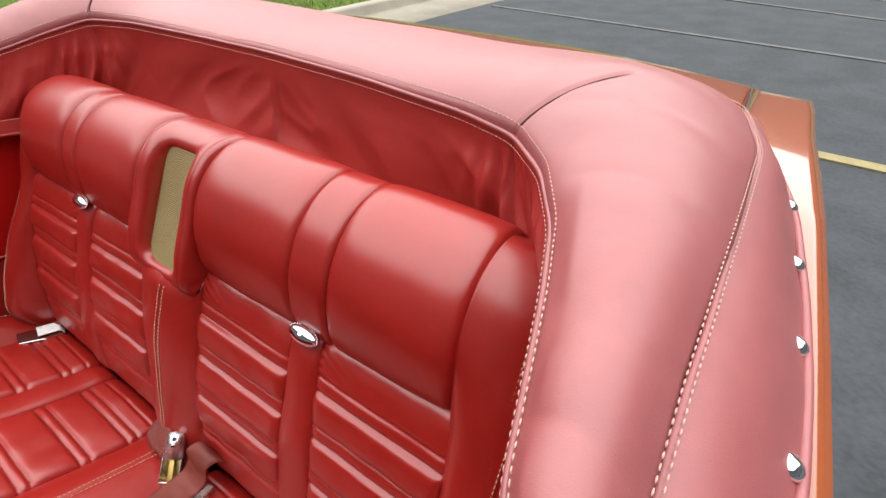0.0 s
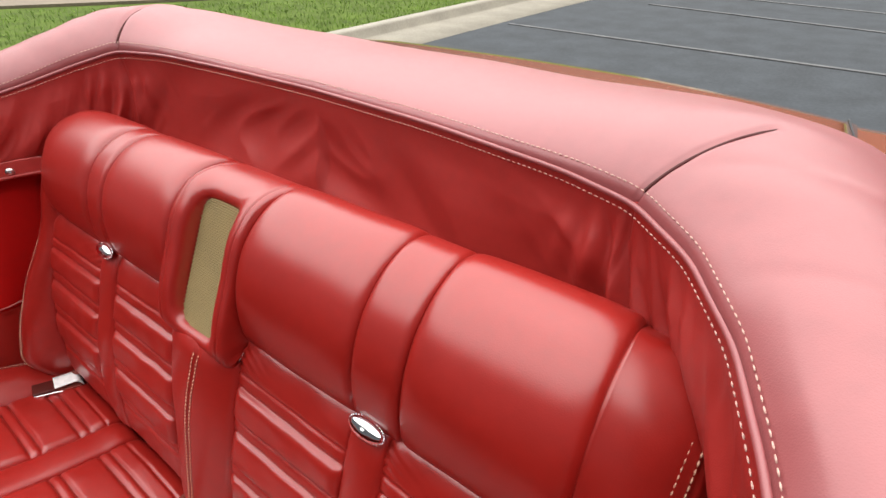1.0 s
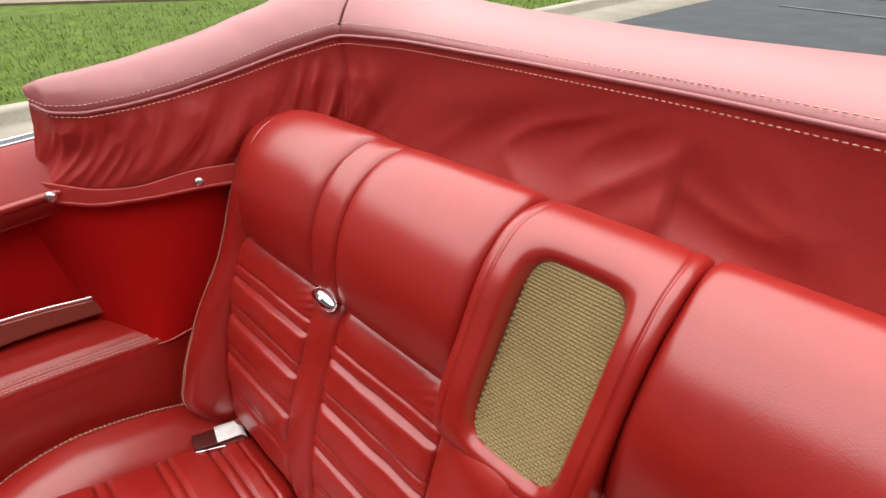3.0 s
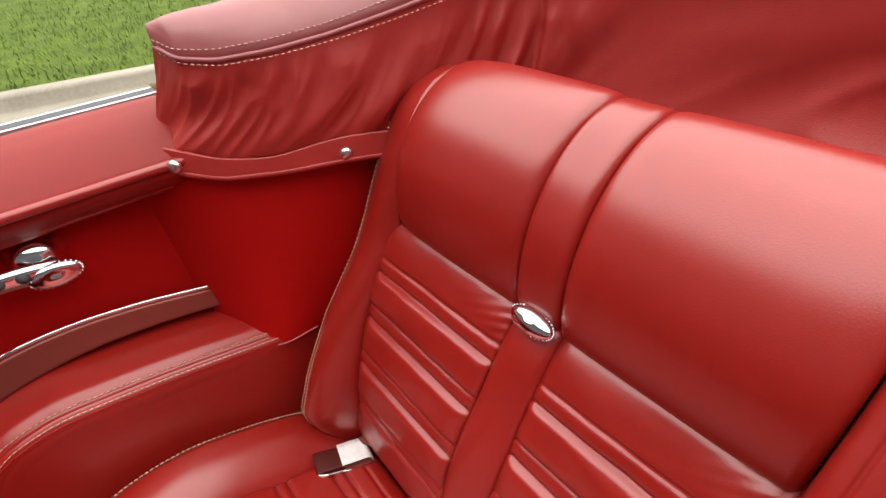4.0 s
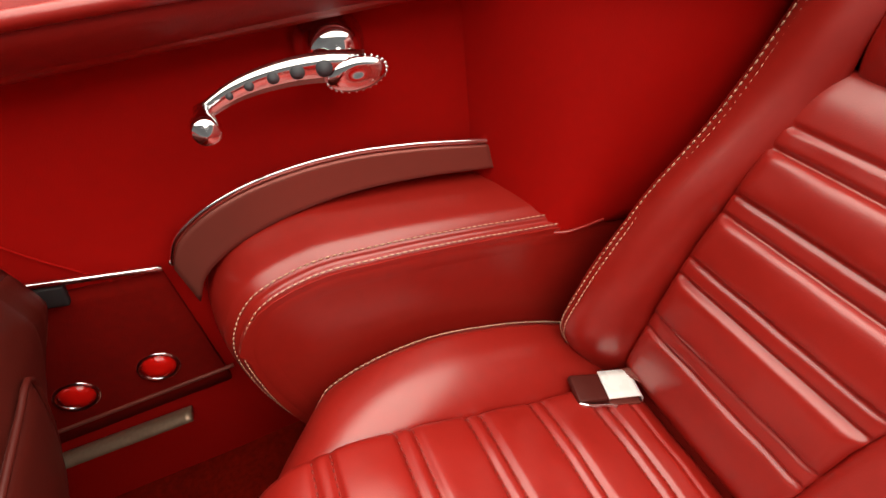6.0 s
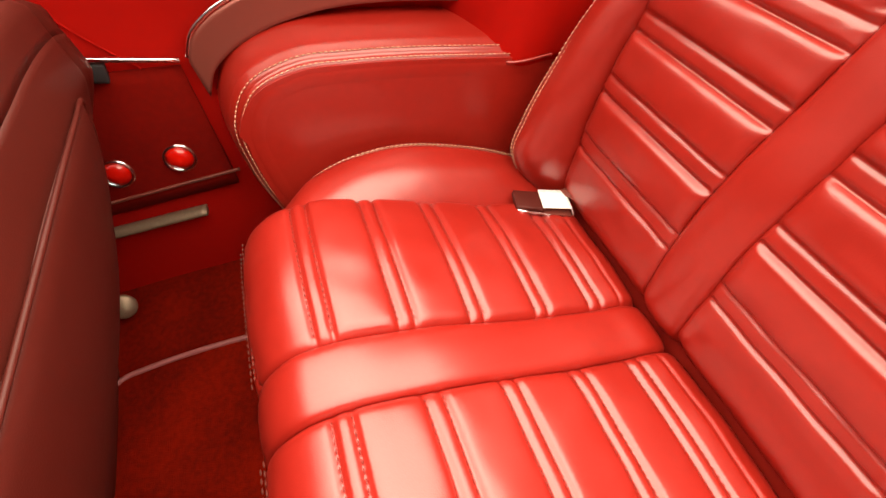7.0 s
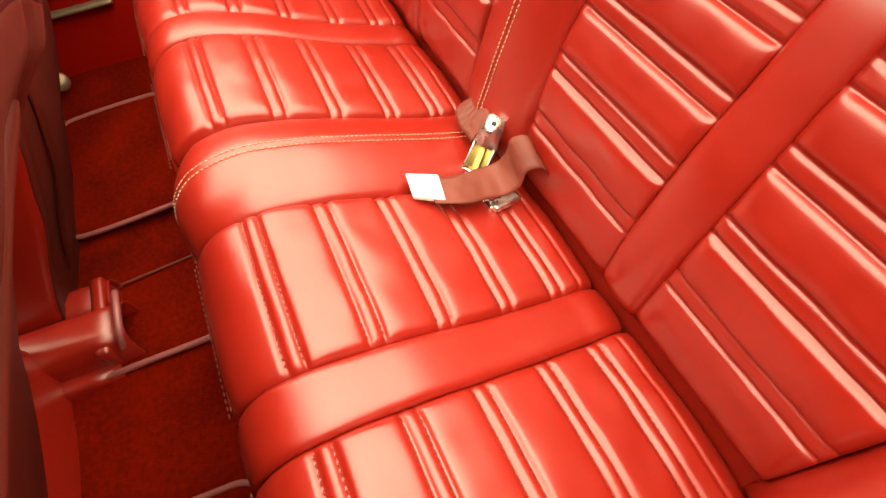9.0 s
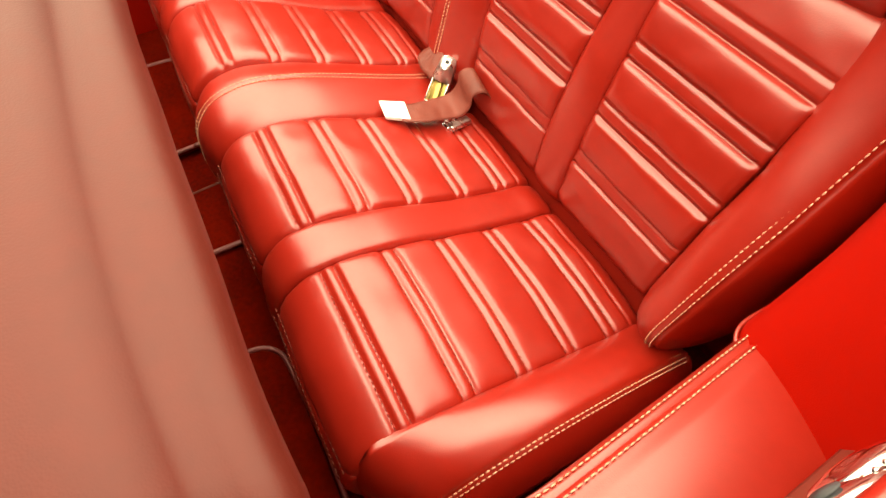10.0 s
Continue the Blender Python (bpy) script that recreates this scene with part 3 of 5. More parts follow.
# centre section: frame round the loudspeaker grille, and the bolster below it
GW = 0.048
GX = 0.004
def plate(x, s, h):
    """A place on the grille's plane: x across, s up the slope from its foot, h out of it."""
    return np.stack([x + GX + 0 * s, GA[0] + gd[0] * s + gn[0] * h, GA[1] + gd[1] * s + gn[1] * h], axis=-1)

def squircle(a, w, h, p=5.0):
    c, s_ = np.cos(a), np.sin(a)
    k = (np.abs(c) ** p + np.abs(s_) ** p) ** (-1 / p)
    return w * c * k, h * s_ * k

CP = [(-0.004, 0.770), (-0.026, 0.776), (-0.036, 0.800), (-0.028, 0.830), (0.004, 0.890), (0.042, 0.950), (0.068, 0.969), (0.105, 0.973), (0.145, 0.960), (0.168, 0.935), (0.17, 0.90)]
cpq = spline(CP, 400)
L_CP = length(CP)
H0 = float(np.argmax(cpq[:, 1] > 0.803)) / 400
H1 = float(np.argmax(cpq[:, 0] > 0.063)) / 400
def frame_fn(U, V):
    a = math.tau * U
    xi, si = squircle(a, GW, 0.5)
    xo, so = squircle(a, 0.0785, 1.0, 9.0)
    vi = (H0 + H1) / 2 + si * (H1 - H0)
    vo = np.where(so > 0, (H0 + H1) / 2 + so * (1.0 - (H0 + H1) / 2), (H0 + H1) / 2 + so * ((H0 + H1) / 2))
    x, v = xi + GX + (xo - xi - GX) * V, vi + (vo - vi) * V
    q = along(CP, np.clip(v, 0, 1))
    return np.stack([x, q[..., 0], q[..., 1]], axis=-1)
def frame_disp(U, V):
    return 0.005 * np.sin(math.pi * np.clip(V * 1.02, 0, 1)) ** 0.4 - 0.009 * np.exp(-V / 0.06) - 0.006 * np.exp(-(1 - V) / 0.05) - 0.002 * np.exp(-(((V - 0.60) / 0.05) ** 2))
sheet("grille_surround", frame_fn, 160, 40, LEATHER, backrest, disp=frame_disp, skirt=0.05, flip=True, wrap=True, label="padded red leather surround of the loudspeaker")
ga_q = along(CP, np.array([H0, H1]))
GA, GB = ga_q[0] + 0, ga_q[1] + 0
gd = (GB - GA) / np.linalg.norm(GB - GA)
gn = np.array([-gd[1], gd[0]])
GA, GB = GA - gn * 0.012, GB - gn * 0.012
GL = float(np.linalg.norm(GB - GA))
grille = obj("speaker_grille", *(lambda A: ([tuple(plate(np.array(x), np.array(s_ + GL / 2), np.array(0.0015))) for x, s_ in A], [tuple(range(len(A)))]))([tuple(float(c) for c in squircle(np.array(a), GW + 0.006, GL / 2 + 0.006)) for a in np.linspace(0, math.tau, 96, endpoint=False)]), CLOTHDARK, backrest, "tan woven loudspeaker grille cloth", smooth=False)
gv, gf = [], []
def bar(p0, p1, r, h):
    b = len(gv)
    d = (p1 - p0) / max(np.linalg.norm(p1 - p0), 1e-9)
    nx = np.array([-d[1], d[0]]) * r
    for p in (p0, p1):
        for o, hh in ((-nx, 0), (0 * nx, r * 1.3), (nx, 0)):
            c = p + o
            gv.append(tuple(plate(np.array(c[0]), np.array(c[1] + GL / 2), np.array(h + hh))))
    gf.extend([(b, b + 1, b + 4, b + 3), (b + 1, b + 2, b + 5, b + 4)])
rows_n, cols_n = 60, 34
for i in range(rows_n):
    s_ = -GL / 2 + GL * (i + 0.5) / rows_n
    w = GW * (1 - (abs(s_) / (GL / 2)) ** 5) ** 0.2 if abs(s_) < GL / 2 else 0
    for k in range(cols_n):
        x = -GW + 2 * GW * (k + 0.5) / cols_n
        if abs(x) < w - 0.0015:
            hx, hs_ = 1.05 * GW / cols_n, 0.52 * GL / rows_n
            if (i + k) % 2:
                bar(np.array([x - 1.5 * hx, s_]), np.array([x + 1.5 * hx, s_]), 0.92 * hs_, 0.0022)
            else:
                bar(np.array([x, s_ - 1.5 * hs_]), np.array([x, s_ + 1.5 * hs_]), 0.72 * hx, 0.0019)
tagged(obj("weave", gv, gf, CLOTH, grille), kind="stuff")

cenprof = [(-0.10, 0.42), (-0.125, 0.44), (-0.134, 0.48), (-0.118, 0.55), (-0.098, 0.62), (-0.078, 0.69), (-0.055, 0.75), (-0.035, 0.79), (-0.02, 0.80)]
LC = length(cenprof)
drift = lambda V: 0.028 * np.clip((V - 0.1) / 0.84, 0, 1) ** 2
cen_disp = lambda U, V: 0.026 * np.sin(math.pi * U) ** 0.75 - 0.018 + edges(U, V, 2 * CEN, LC, 0.012, 0.006) - 0.003 * np.exp(-(((U - 0.455 - drift(V) / (2 * CEN)) * 2 * CEN / 0.003) ** 2))
sheet("centre_bolster", back_fn(-CEN, CEN, cenprof), 40, 80, LEATHER, backrest, disp=cen_disp, skirt=0.02)
lines = []
for x in (-0.0115, -0.0025):
    V = np.linspace(0.10, 0.94, 140)
    U = (x + drift(V) + CEN) / (2 * CEN)
    q = along(cenprof, V)
    h = 0.026 * np.sin(math.pi * U) ** 0.75 - 0.018 + 0.0008
    lines.append(np.stack([x + drift(V), q[:, 0] - h * 0.96, q[:, 1] + h * 0.28], axis=1))
stitching(lines, THREAD, backrest, label="twin rows of cream topstitching")

# side wings
W_IN = [(-0.105, 0.40), (-0.094, 0.50), (-0.070, 0.60), (-0.035, 0.70), (-0.002, 0.780), (0.004, 0.850), (0.030, 0.925), (0.070, 0.962), (0.115, 0.970), (0.155, 0.945)]
W_ST = [(-0.120, 0.425), (-0.158, 0.465), (-0.172, 0.510), (-0.155, 0.560), (-0.102, 0.655), (-0.024, 0.765), (0.030, 0.868), (0.062, 0.922), (0.108, 0.950), (0.160, 0.940)]
def wing(s):
    def fn(U, V):
        a, b = along(W_IN, U), along(W_ST, U)
        v = np.clip(V / 0.62, 0, 1)
        k = np.sin(v * math.pi / 2) ** 0.85
        y = a[..., 0] + (b[..., 0] - a[..., 0]) * k
        z = a[..., 1] + (b[..., 1] - a[..., 1]) * v
        x = END + 0.002 - 0.016 * np.clip((U - 0.42) / 0.14, 0, 1) + (0.062 + 0.012 * np.clip((U - 0.42) / 0.14, 0, 1)) * v ** 1.25
        o = np.clip((V - 0.62) / 0.38, 0, 1)
        y = y + 0.14 * o**1.3
        x = x + 0.032 * np.sin(o * math.pi / 2)
        z = z - 0.02 * o * np.clip(U, 0, 1)
        return np.stack([s * x, y, z], axis=-1)
    swell = lambda U, V: 0.012 * np.sin(math.pi * np.clip(V / 0.62, 0, 1)) * np.sin(math.pi * np.clip(U * 1.05, 0, 1)) ** 0.6 + 0.0015 * wave(fn(U, V), (14, 14, 14), s * 3.0) - 0.004 * np.exp(-(((V - 0.62) / 0.012) ** 2))
    sheet("side_wing", fn, 110, 60, LEATHER, backrest, disp=swell, skirt=0.01, flip=s > 0)
    lines = []
    for off in (0.545, 0.597):
        U = np.linspace(0.06, 0.86, 220)
        P = fn(U, np.full_like(U, off))
        rise = 0.012 * math.sin(math.pi * off / 0.62) * np.sin(math.pi * np.clip(U * 1.05, 0, 1)) ** 0.6
        P[:, 0] -= s * (0.55 * rise)
        P[:, 1] -= 0.85 * rise + 0.0018
        lines.append(P)
    stitching(lines, THREAD, backrest, label="cream topstitching along the wing")
for s in (-1, 1):
    wing(s)
# padding body behind the covers
bm = bmesh.new()
bprof = [(-0.125, 0.38), (-0.06, 0.60), (0.0, 0.76), (0.03, 0.86), (0.075, 0.945), (0.125, 0.955), (0.155, 0.90), (0.16, 0.40)]
va = [[bm.verts.new((x, y + 0.012, z - 0.004)) for y, z in bprof] for x in (-0.57, 0.57)]
for k in range(len(bprof)):
    bm.faces.new((va[0][k], va[0][(k + 1) % len(bprof)], va[1][(k + 1) % len(bprof)], va[1][k]))
bm.faces.new(va[0])
bm.faces.new(va[1][::-1])
part("padding", bm, LEATHER, backrest, smooth=False)

# ---- rear seat cushion ----
TOP = [(-0.548, 0.522), (-0.528, 0.548), (-0.502, 0.564), (-0.472, 0.567), (-0.396, 0.547), (-0.324, 0.515), (-0.246, 0.480), (-0.175, 0.453), (-0.138, 0.443), (-0.120, 0.430), (-0.114, 0.405)]
FRONT = [(-0.535, 0.20), (-0.550, 0.30), (-0.558, 0.40), (-0.560, 0.47), (-0.549, 0.522)]
L_TOP, L_FR = length(TOP), length(FRONT)
topq = spline(TOP, 400)
CENDS = {-1: 0.535, 1: 0.556}
CUSH_Y = (-0.472, -0.396, -0.324, -0.247, -0.176, -0.141)
CUSH_S = [float(np.interp(y, topq[:, 0], np.linspace(0, L_TOP, 401))) for y in CUSH_Y]
cushion = thing("rear_bench", "red leather rear seat cushion with lateral pleats and centre hump", "car seat")

def sag(x):
    """The cushion falls a little towards its outer edges."""
    return -0.010 * np.clip((np.abs(x) - 0.42) / 0.125, 0, 1) ** 2 - 0.018 * x

def cush_fn(x0, x1, prof, lift=0.0):
    def fn(U, V):
        q = along(prof, V)
        x = x0 + (x1 - x0) * U
        return np.stack([x, q[..., 0], q[..., 1] + lift + sag(x)], axis=-1)
    return fn

def cush_panel(x0, x1):
    lu = x1 - x0
    def disp(U, V):
        s_ = V * L_TOP
        fade = np.clip(np.minimum(U, 1 - U) * lu / 0.006, 0, 1)
        P = np.stack([x0 + lu * U, s_, 0 * U], axis=-1)
        bulge = 0.006 * np.sin(math.pi * U) ** 0.5
        return ((pleats(s_, CUSH_S[:5], 0.0085, 0.0034, 0.0004, 0.0026) - 0.003 * np.exp(-(((s_ - CUSH_S[5]) / 0.003) ** 2))) * (0.25 + 0.75 * fade) + edges(U, V, lu, L_TOP, 0.014, 0.008) + bulge + 0.0018 * wave(P, (22, 22, 1), x0 * 5))
    ob = sheet("pleated_panel", cush_fn(x0, x1, TOP), 44, 300, LEATHER, cushion, disp=disp, skirt=0.02)
    sheet("front_panel", cush_fn(x0, x1, FRONT), 30, 40, LEATHER, cushion, disp=lambda U, V: edges(U, V, lu, L_FR, 0.012, 0.006) + 0.004 * np.sin(math.pi * U), skirt=0.01)
    q = along(TOP, np.array(CUSH_S) / L_TOP)
    lines = []
    for s_ in CUSH_S[:5]:
        for k in (-0.0085, 0.0085):
            c = along(TOP, (s_ + k) / L_TOP)
            X = np.linspace(x0 + 0.008, x1 - 0.008, 40)
            bulge = 0.006 * np.sin(math.pi * (X - x0) / lu) ** 0.5
            lines.append(np.stack([X, c[0] + 0 * X, c[1] + sag(X) + bulge - 0.0010], axis=1))
    stitching(lines, REDTHREAD, cushion, r=0.0008, run=0.0045, gap=0.0028, label="red seam stitches")
    lines = []
    for dz, dy in ((-0.004, -0.0045), (0.010, 0.003)):
        X = np.linspace(x0 + 0.004, x1 - 0.004, 60)
        lines.append(np.stack([X, -0.5495 + dy + 0 * X, 0.521 + dz + sag(X)], axis=1))
    stitching(lines, WEBBING, cushion, r=0.0009, run=0.005, gap=0.0028, label="pale red stitching along the front edge")

for a, b in ((-CENDS[-1], -STRAP - SW), (-STRAP + SW, -CEN), (CEN, STRAP - SW), (STRAP + SW, CENDS[1])):
    cush_panel(a, b)
WRAP = FRONT[:-1] + TOP[1:]
L_WR = length(WRAP)
for s in (-1, 1):
    sheet("strap", cush_fn(s * STRAP - SW, s * STRAP + SW, WRAP, 0.002), 16, 120, LEATHER, cushion, disp=lambda U, V: edges(U, V, 2 * SW, L_WR, 0.012, 0.005) + 0.003 * np.sin(math.pi * U) + 0.001 * np.sin(V * 31), skirt=0.015)
HUMP = [(-0.535, 0.20), (-0.556, 0.32), (-0.566, 0.42), (-0.566, 0.49), (-0.553, 0.535), (-0.522, 0.566), (-0.470, 0.578), (-0.394, 0.562), (-0.320, 0.533), (-0.242, 0.499), (-0.170, 0.470), (-0.12, 0.455)]
L_HU = length(HUMP)
hump_d = lambda U, V: 0.022 * np.sin(math.pi * U) ** 0.7 - 0.022 + edges(U, V, 2 * CEN, L_HU, 0.010, 0.006) - 0.0025 * np.exp(-(((U - 0.45) * 2 * CEN / 0.003) ** 2))
sheet("centre_hump", cush_fn(-CEN, CEN, HUMP), 40, 120, LEATHER, cushion, disp=hump_d, skirt=0.02)
lines = []
hq = spline(HUMP, 200)
tn = np.gradient(hq, axis=0)
tn /= np.linalg.norm(tn, axis=1, keepdims=True)
nn = np.stack([-tn[:, 1], tn[:, 0]], axis=1)
for x in (-0.0135, -0.0025):
    u = (x + CEN) / (2 * CEN)
    h = 0.022 * math.sin(math.pi * u) ** 0.7 - 0.022 + 0.0006
    lines.append(np.stack([np.full(150, x), (hq + nn * h)[48:198, 0], (hq + nn * h)[48:198, 1]], axis=1))
stitching(lines, THREAD, cushion, label="twin rows of cream topstitching")
B_OUT = [(-0.535, 0.43), (-0.515, 0.470), (-0.490, 0.497), (-0.444, 0.530), (-0.341, 0.545), (-0.255, 0.520), (-0.148, 0.464), (-0.10, 0.43)]
bq = spline(B_OUT, 200)
for s in (-1, 1):
    vb = 0.78 if s < 0 else 0.66
    def bol(U, V, s=s, vb=vb):
        y = -0.545 + 0.44 * U
        zi = np.interp(y, topq[:, 0], topq[:, 1]) - 0.014 - 0.05 * np.clip((-0.515 - y) / 0.03, 0, 1) ** 2
        zo = np.interp(y, bq[:, 0], bq[:, 1])
        k = np.clip(V / vb, 0, 1)
        z = zi + (zo - zi) * k
        o = np.clip((V - vb) / (1 - vb), 0, 1)
        z = z - (0.05 if s < 0 else 0.07) * o**1.6
        grow = np.clip((y + 0.545) / (0.09 if s < 0 else 0.06), 0.12, 1) ** 0.6
        x = CENDS[s] - 0.004 + ((0.645 if s < 0 else 0.658) - CENDS[s]) * V * grow
        return np.stack([s * x, y, z], axis=-1)
    sheet("side_bolster", bol, 70, 40, LEATHER, cushion, disp=lambda U, V, vb=vb: 0.017 * np.sin(math.pi * np.clip(V / (vb + 0.02), 0, 1)) ** 0.7 * np.sin(math.pi * U) ** 0.5 - 0.003 * np.exp(-(((V - vb - 0.01) / 0.02) ** 2)), skirt=0.09, flip=s > 0)
    lines = []
    for v in (vb - 0.04, vb + 0.03, vb + 0.07):
        U = np.linspace(0.08, 0.97, 160)
        P = bol(U, np.full_like(U, v))
        P[:, 2] += 0.003
        lines.append(P)
    stitching(lines, THREAD, cushion, label="cream stitching along the bolster")
box("cushion_core", (1.10, 0.38, 0.18), pose(0, -0.335, 0.32), LEATHER, cushion, bevel=0.03)

# ---- side panels, one on each flank ----
ARM = [(-0.055, 0.600), (-0.10, 0.612), (-0.150, 0.626), (-0.20, 0.637), (-0.284, 0.655), (-0.360, 0.668), (-0.430, 0.674), (-0.487, 0.655), (-0.517, 0.610), (-0.520, 0.54), (-0.505, 0.46), (-0.48, 0.38)]
FOOT = [(-0.752, -0.232), (-0.725, -0.214), (-0.690, -0.196), (-0.660, -0.180), (-0.643, -0.160), (-0.637, -0.10), (-0.62, 0.02)]
PILLAR = [(-0.745, -0.235), (-0.715, -0.205), (-0.680, -0.165), (-0.645, -0.105), (-0.617, -0.03), (-0.600, 0.06), (-0.59, 0.16)]
for s in (-1, 1):
    ox = 0.0 if s < 0 else 0.032
    wall = thing("wall_west" if s < 0 else "wall_east", "red vinyl rear side panel with padded top edge", "side panel", kind="structure")
    sheet("panel_board", lambda U, V, s=s: np.stack([s * (0.737 + ox - 0.004 * np.sin(math.pi * V)) + 0 * U, -1.9 + 1.75 * U, 0.20 + 0.68 * V], axis=-1), 60, 20, VINYL, wall, skirt=0.02, flip=s > 0, back=True)
    padp = [(0.735, 0.868), (0.705, 0.868), (0.690, 0.880), (0.682, 0.894), (0.684, 0.905), (0.692, 0.915), (0.712, 0.934), (0.740, 0.951), (0.762, 0.957), (0.772, 0.953), (0.774, 0.92)]
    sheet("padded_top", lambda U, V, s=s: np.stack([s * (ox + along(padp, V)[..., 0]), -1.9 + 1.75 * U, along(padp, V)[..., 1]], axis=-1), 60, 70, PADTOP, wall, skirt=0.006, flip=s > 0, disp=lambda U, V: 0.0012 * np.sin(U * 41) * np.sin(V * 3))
    sheet("pad_band", lambda U, V, s=s: np.stack([s * (ox + 0.698 + 0.010 * V**2) + 0 * U, -1.9 + 1.75 * U, 0.894 - 0.032 * V], axis=-1), 40, 8, LEATHER, wall, skirt=0.006, flip=s < 0, back=True)
    tube("pad_welt", [(s * (0.6815 + ox), -1.9, 0.908), (s * (0.6815 + ox), -1.0, 0.906), (s * (0.6815 + ox), -0.16, 0.902)], 0.0060, LEATHER, wall)
    tube("sill_bright_edge", [(s * (0.773 + ox), -1.9, 0.957), (s * (0.773 + ox), -1.0, 0.957), (s * (0.773 + ox), -0.14, 0.957)], 0.0014, CHROME, wall)
    tagged(box("window_slot", (0.036, 1.75, 0.05), pose(s * (0.795 + ox), -1.025, 0.930), DARK, bevel=0.004), "dark rubber weatherstrip in the window slot", "weatherstrip", kind="structure")
    tagged(tube("sill_moulding", [(s * (0.818 + ox), -1.9, 0.951), (s * (0.818 + ox), -1.0, 0.951), (s * (0.818 + ox), -0.15, 0.951)], 0.003, CHROME), "bright chrome belt moulding outside the window slot", "moulding", kind="structure")
    # strip between armrest and bright trim
    trim = [(-0.546, 0.672), (-0.530, 0.699), (-0.505, 0.716), (-0.470, 0.729), (-0.415, 0.737), (-0.360, 0.736), (-0.301, 0.727), (-0.205, 0.704)]
    tube("curved_trim", [(s * (0.720 + ox), y, z) for y, z in trim], 0.0030, CHROME, wall, "curved chrome trim above the armrest")
    sheet("trim_band", lambda U, V, s=s: np.stack([s * (0.717 + ox - 0.006 * V) + 0 * U, along(trim, U)[..., 0] + 0.006 * V, along(trim, U)[..., 1] - 0.004 - (0.046 - 0.018 * U) * V], axis=-1), 40, 8, STRIP, wall, skirt=0.004, flip=s < 0)
    tube("door_trim", [(s * (0.722 + ox), -1.85, 0.93), (s * (0.722 + ox), -0.80, 0.729), (s * (0.722 + ox), -0.556, 0.670)], 0.0035, CHROME, wall, "straight chrome trim strip")
    tube("panel_seam", [(s * (0.7325 + ox), -0.60, 0.66), (s * (0.7325 + ox), -0.66, 0.74), (s * (0.7325 + ox), -0.70, 0.86)], 0.0012, VINYL, wall)
    # armrest
    arm = thing("armrest", "red leather rear armrest with twin cream stitching along its edge", "armrest", "armrests")
    ax_ = 0.0 if s < 0 else 0.020
    def armtop(U, V, s=s, ax_=ax_):
        q = along(ARM, U)
        ax_ = ax_ * np.clip((-0.10 - q[..., 0]) / 0.30, 0.1, 1)
        d = np.gradient(spline(ARM, 240), axis=0)
        d /= np.linalg.norm(d, axis=1, keepdims=True)
        uu = np.linspace(0, 1, 241)
        ny, nz = np.interp(U, uu, d[:, 1]), -np.interp(U, uu, d[:, 0])
        w = np.interp(V, [0, 0.62, 0.76, 0.86, 0.93, 1], [0.742, 0.668, 0.652, 0.6435, 0.6405, 0.6428]) + ox * (1 - np.clip(V / 0.62, 0, 1)) + ax_ * np.clip(V / 0.62, 0, 1)
        h = np.interp(V, [0, 0.62, 0.76, 0.86, 0.93, 1], [0.018, 0.006, -0.001, -0.008, -0.020, -0.05])
        return np.stack([s * w, q[..., 0] + ny * h, q[..., 1] + nz * h], axis=-1)
    sheet("arm_pad", armtop, 90, 44, LEATHER, arm, skirt=0.01, flip=s > 0, disp=lambda U, V: -0.003 * np.exp(-(((V - 0.79) / 0.02) ** 2)) + 0.003 * np.sin(math.pi * np.clip(V / 0.7, 0, 1)))
    face = [(y, z) for y, z in spline(ARM, 40)]
    bm = bmesh.new()
    inner = [bm.verts.new((s * (0.6415 + ax_), y + (0.010 if z < 0.6 else 0), z - 0.010)) for y, z in face]
    low = [bm.verts.new((s * (0.6415 + ax_), y, 0.36)) for y in np.linspace(-0.45, 0.06, 12)]
    rear = [bm.verts.new((s * (0.6415 + ax_), 0.06, z)) for z in np.linspace(0.42, 0.56, 5)]
    loop = inner + low + rear
    f = bm.faces.new(loop)
    r = bmesh.ops.extrude_face_region(bm, geom=[f])
    bmesh.ops.translate(bm, verts=[v for v in r["geom"] if isinstance(v, bmesh.types.BMVert)], vec=(s * (0.095 + ox - ax_), 0, -0.003))
    bmesh.ops.triangulate(bm, faces=[f for f in bm.faces if len(f.verts) > 4])
    part("arm_side", bm, LEATHER, arm, smooth=False)
    lines = []
    for v in (0.735, 0.845):
        U = np.linspace(0.015, 0.93, 260)
        P = armtop(U, np.full_like(U, v))
        P[:, 2] += 0.0016
        P[:, 0] -= s * 0.0008
        lines.append(P)
    stitching(lines, THREAD, arm, label="twin rows of cream topstitching")
    # curved inner pillar panel behind the armrest
    pil = [(s * (-x + ox * k), y) for (x, y), k in zip(PILLAR, (1, 0.9, 0.7, 0.4, 0.2, 0, 0))]
    foot = [(s * (-x + ox * k), y) for (x, y), k in zip(FOOT, (1, 0.9, 0.6, 0.2, 0, 0, 0))]
    def pillar(U, V, pil=pil, foot=foot):
        z = 0.30 + 0.58 * V
        k = np.clip((z - 0.60) / 0.26, 0, 1)
        q = along(foot, U) * (1 - k[..., None]) + along(pil, U) * k[..., None]
        return np.stack([q[..., 0] + np.sign(q[..., 0]) * 0.014 * np.clip((0.608 - z) / 0.02, 0, 1), q[..., 1], z], axis=-1)
    tagged(sheet("pillar_panel", pillar, 50, 60, PILLARRED, skirt=0.015, flip=s > 0, back=True, disp=lambda U, V: 0.0015 * np.sin(U * 5) * np.sin(V * 4)), "smooth red vinyl panel curving behind the armrest", "side panel", kind="structure")
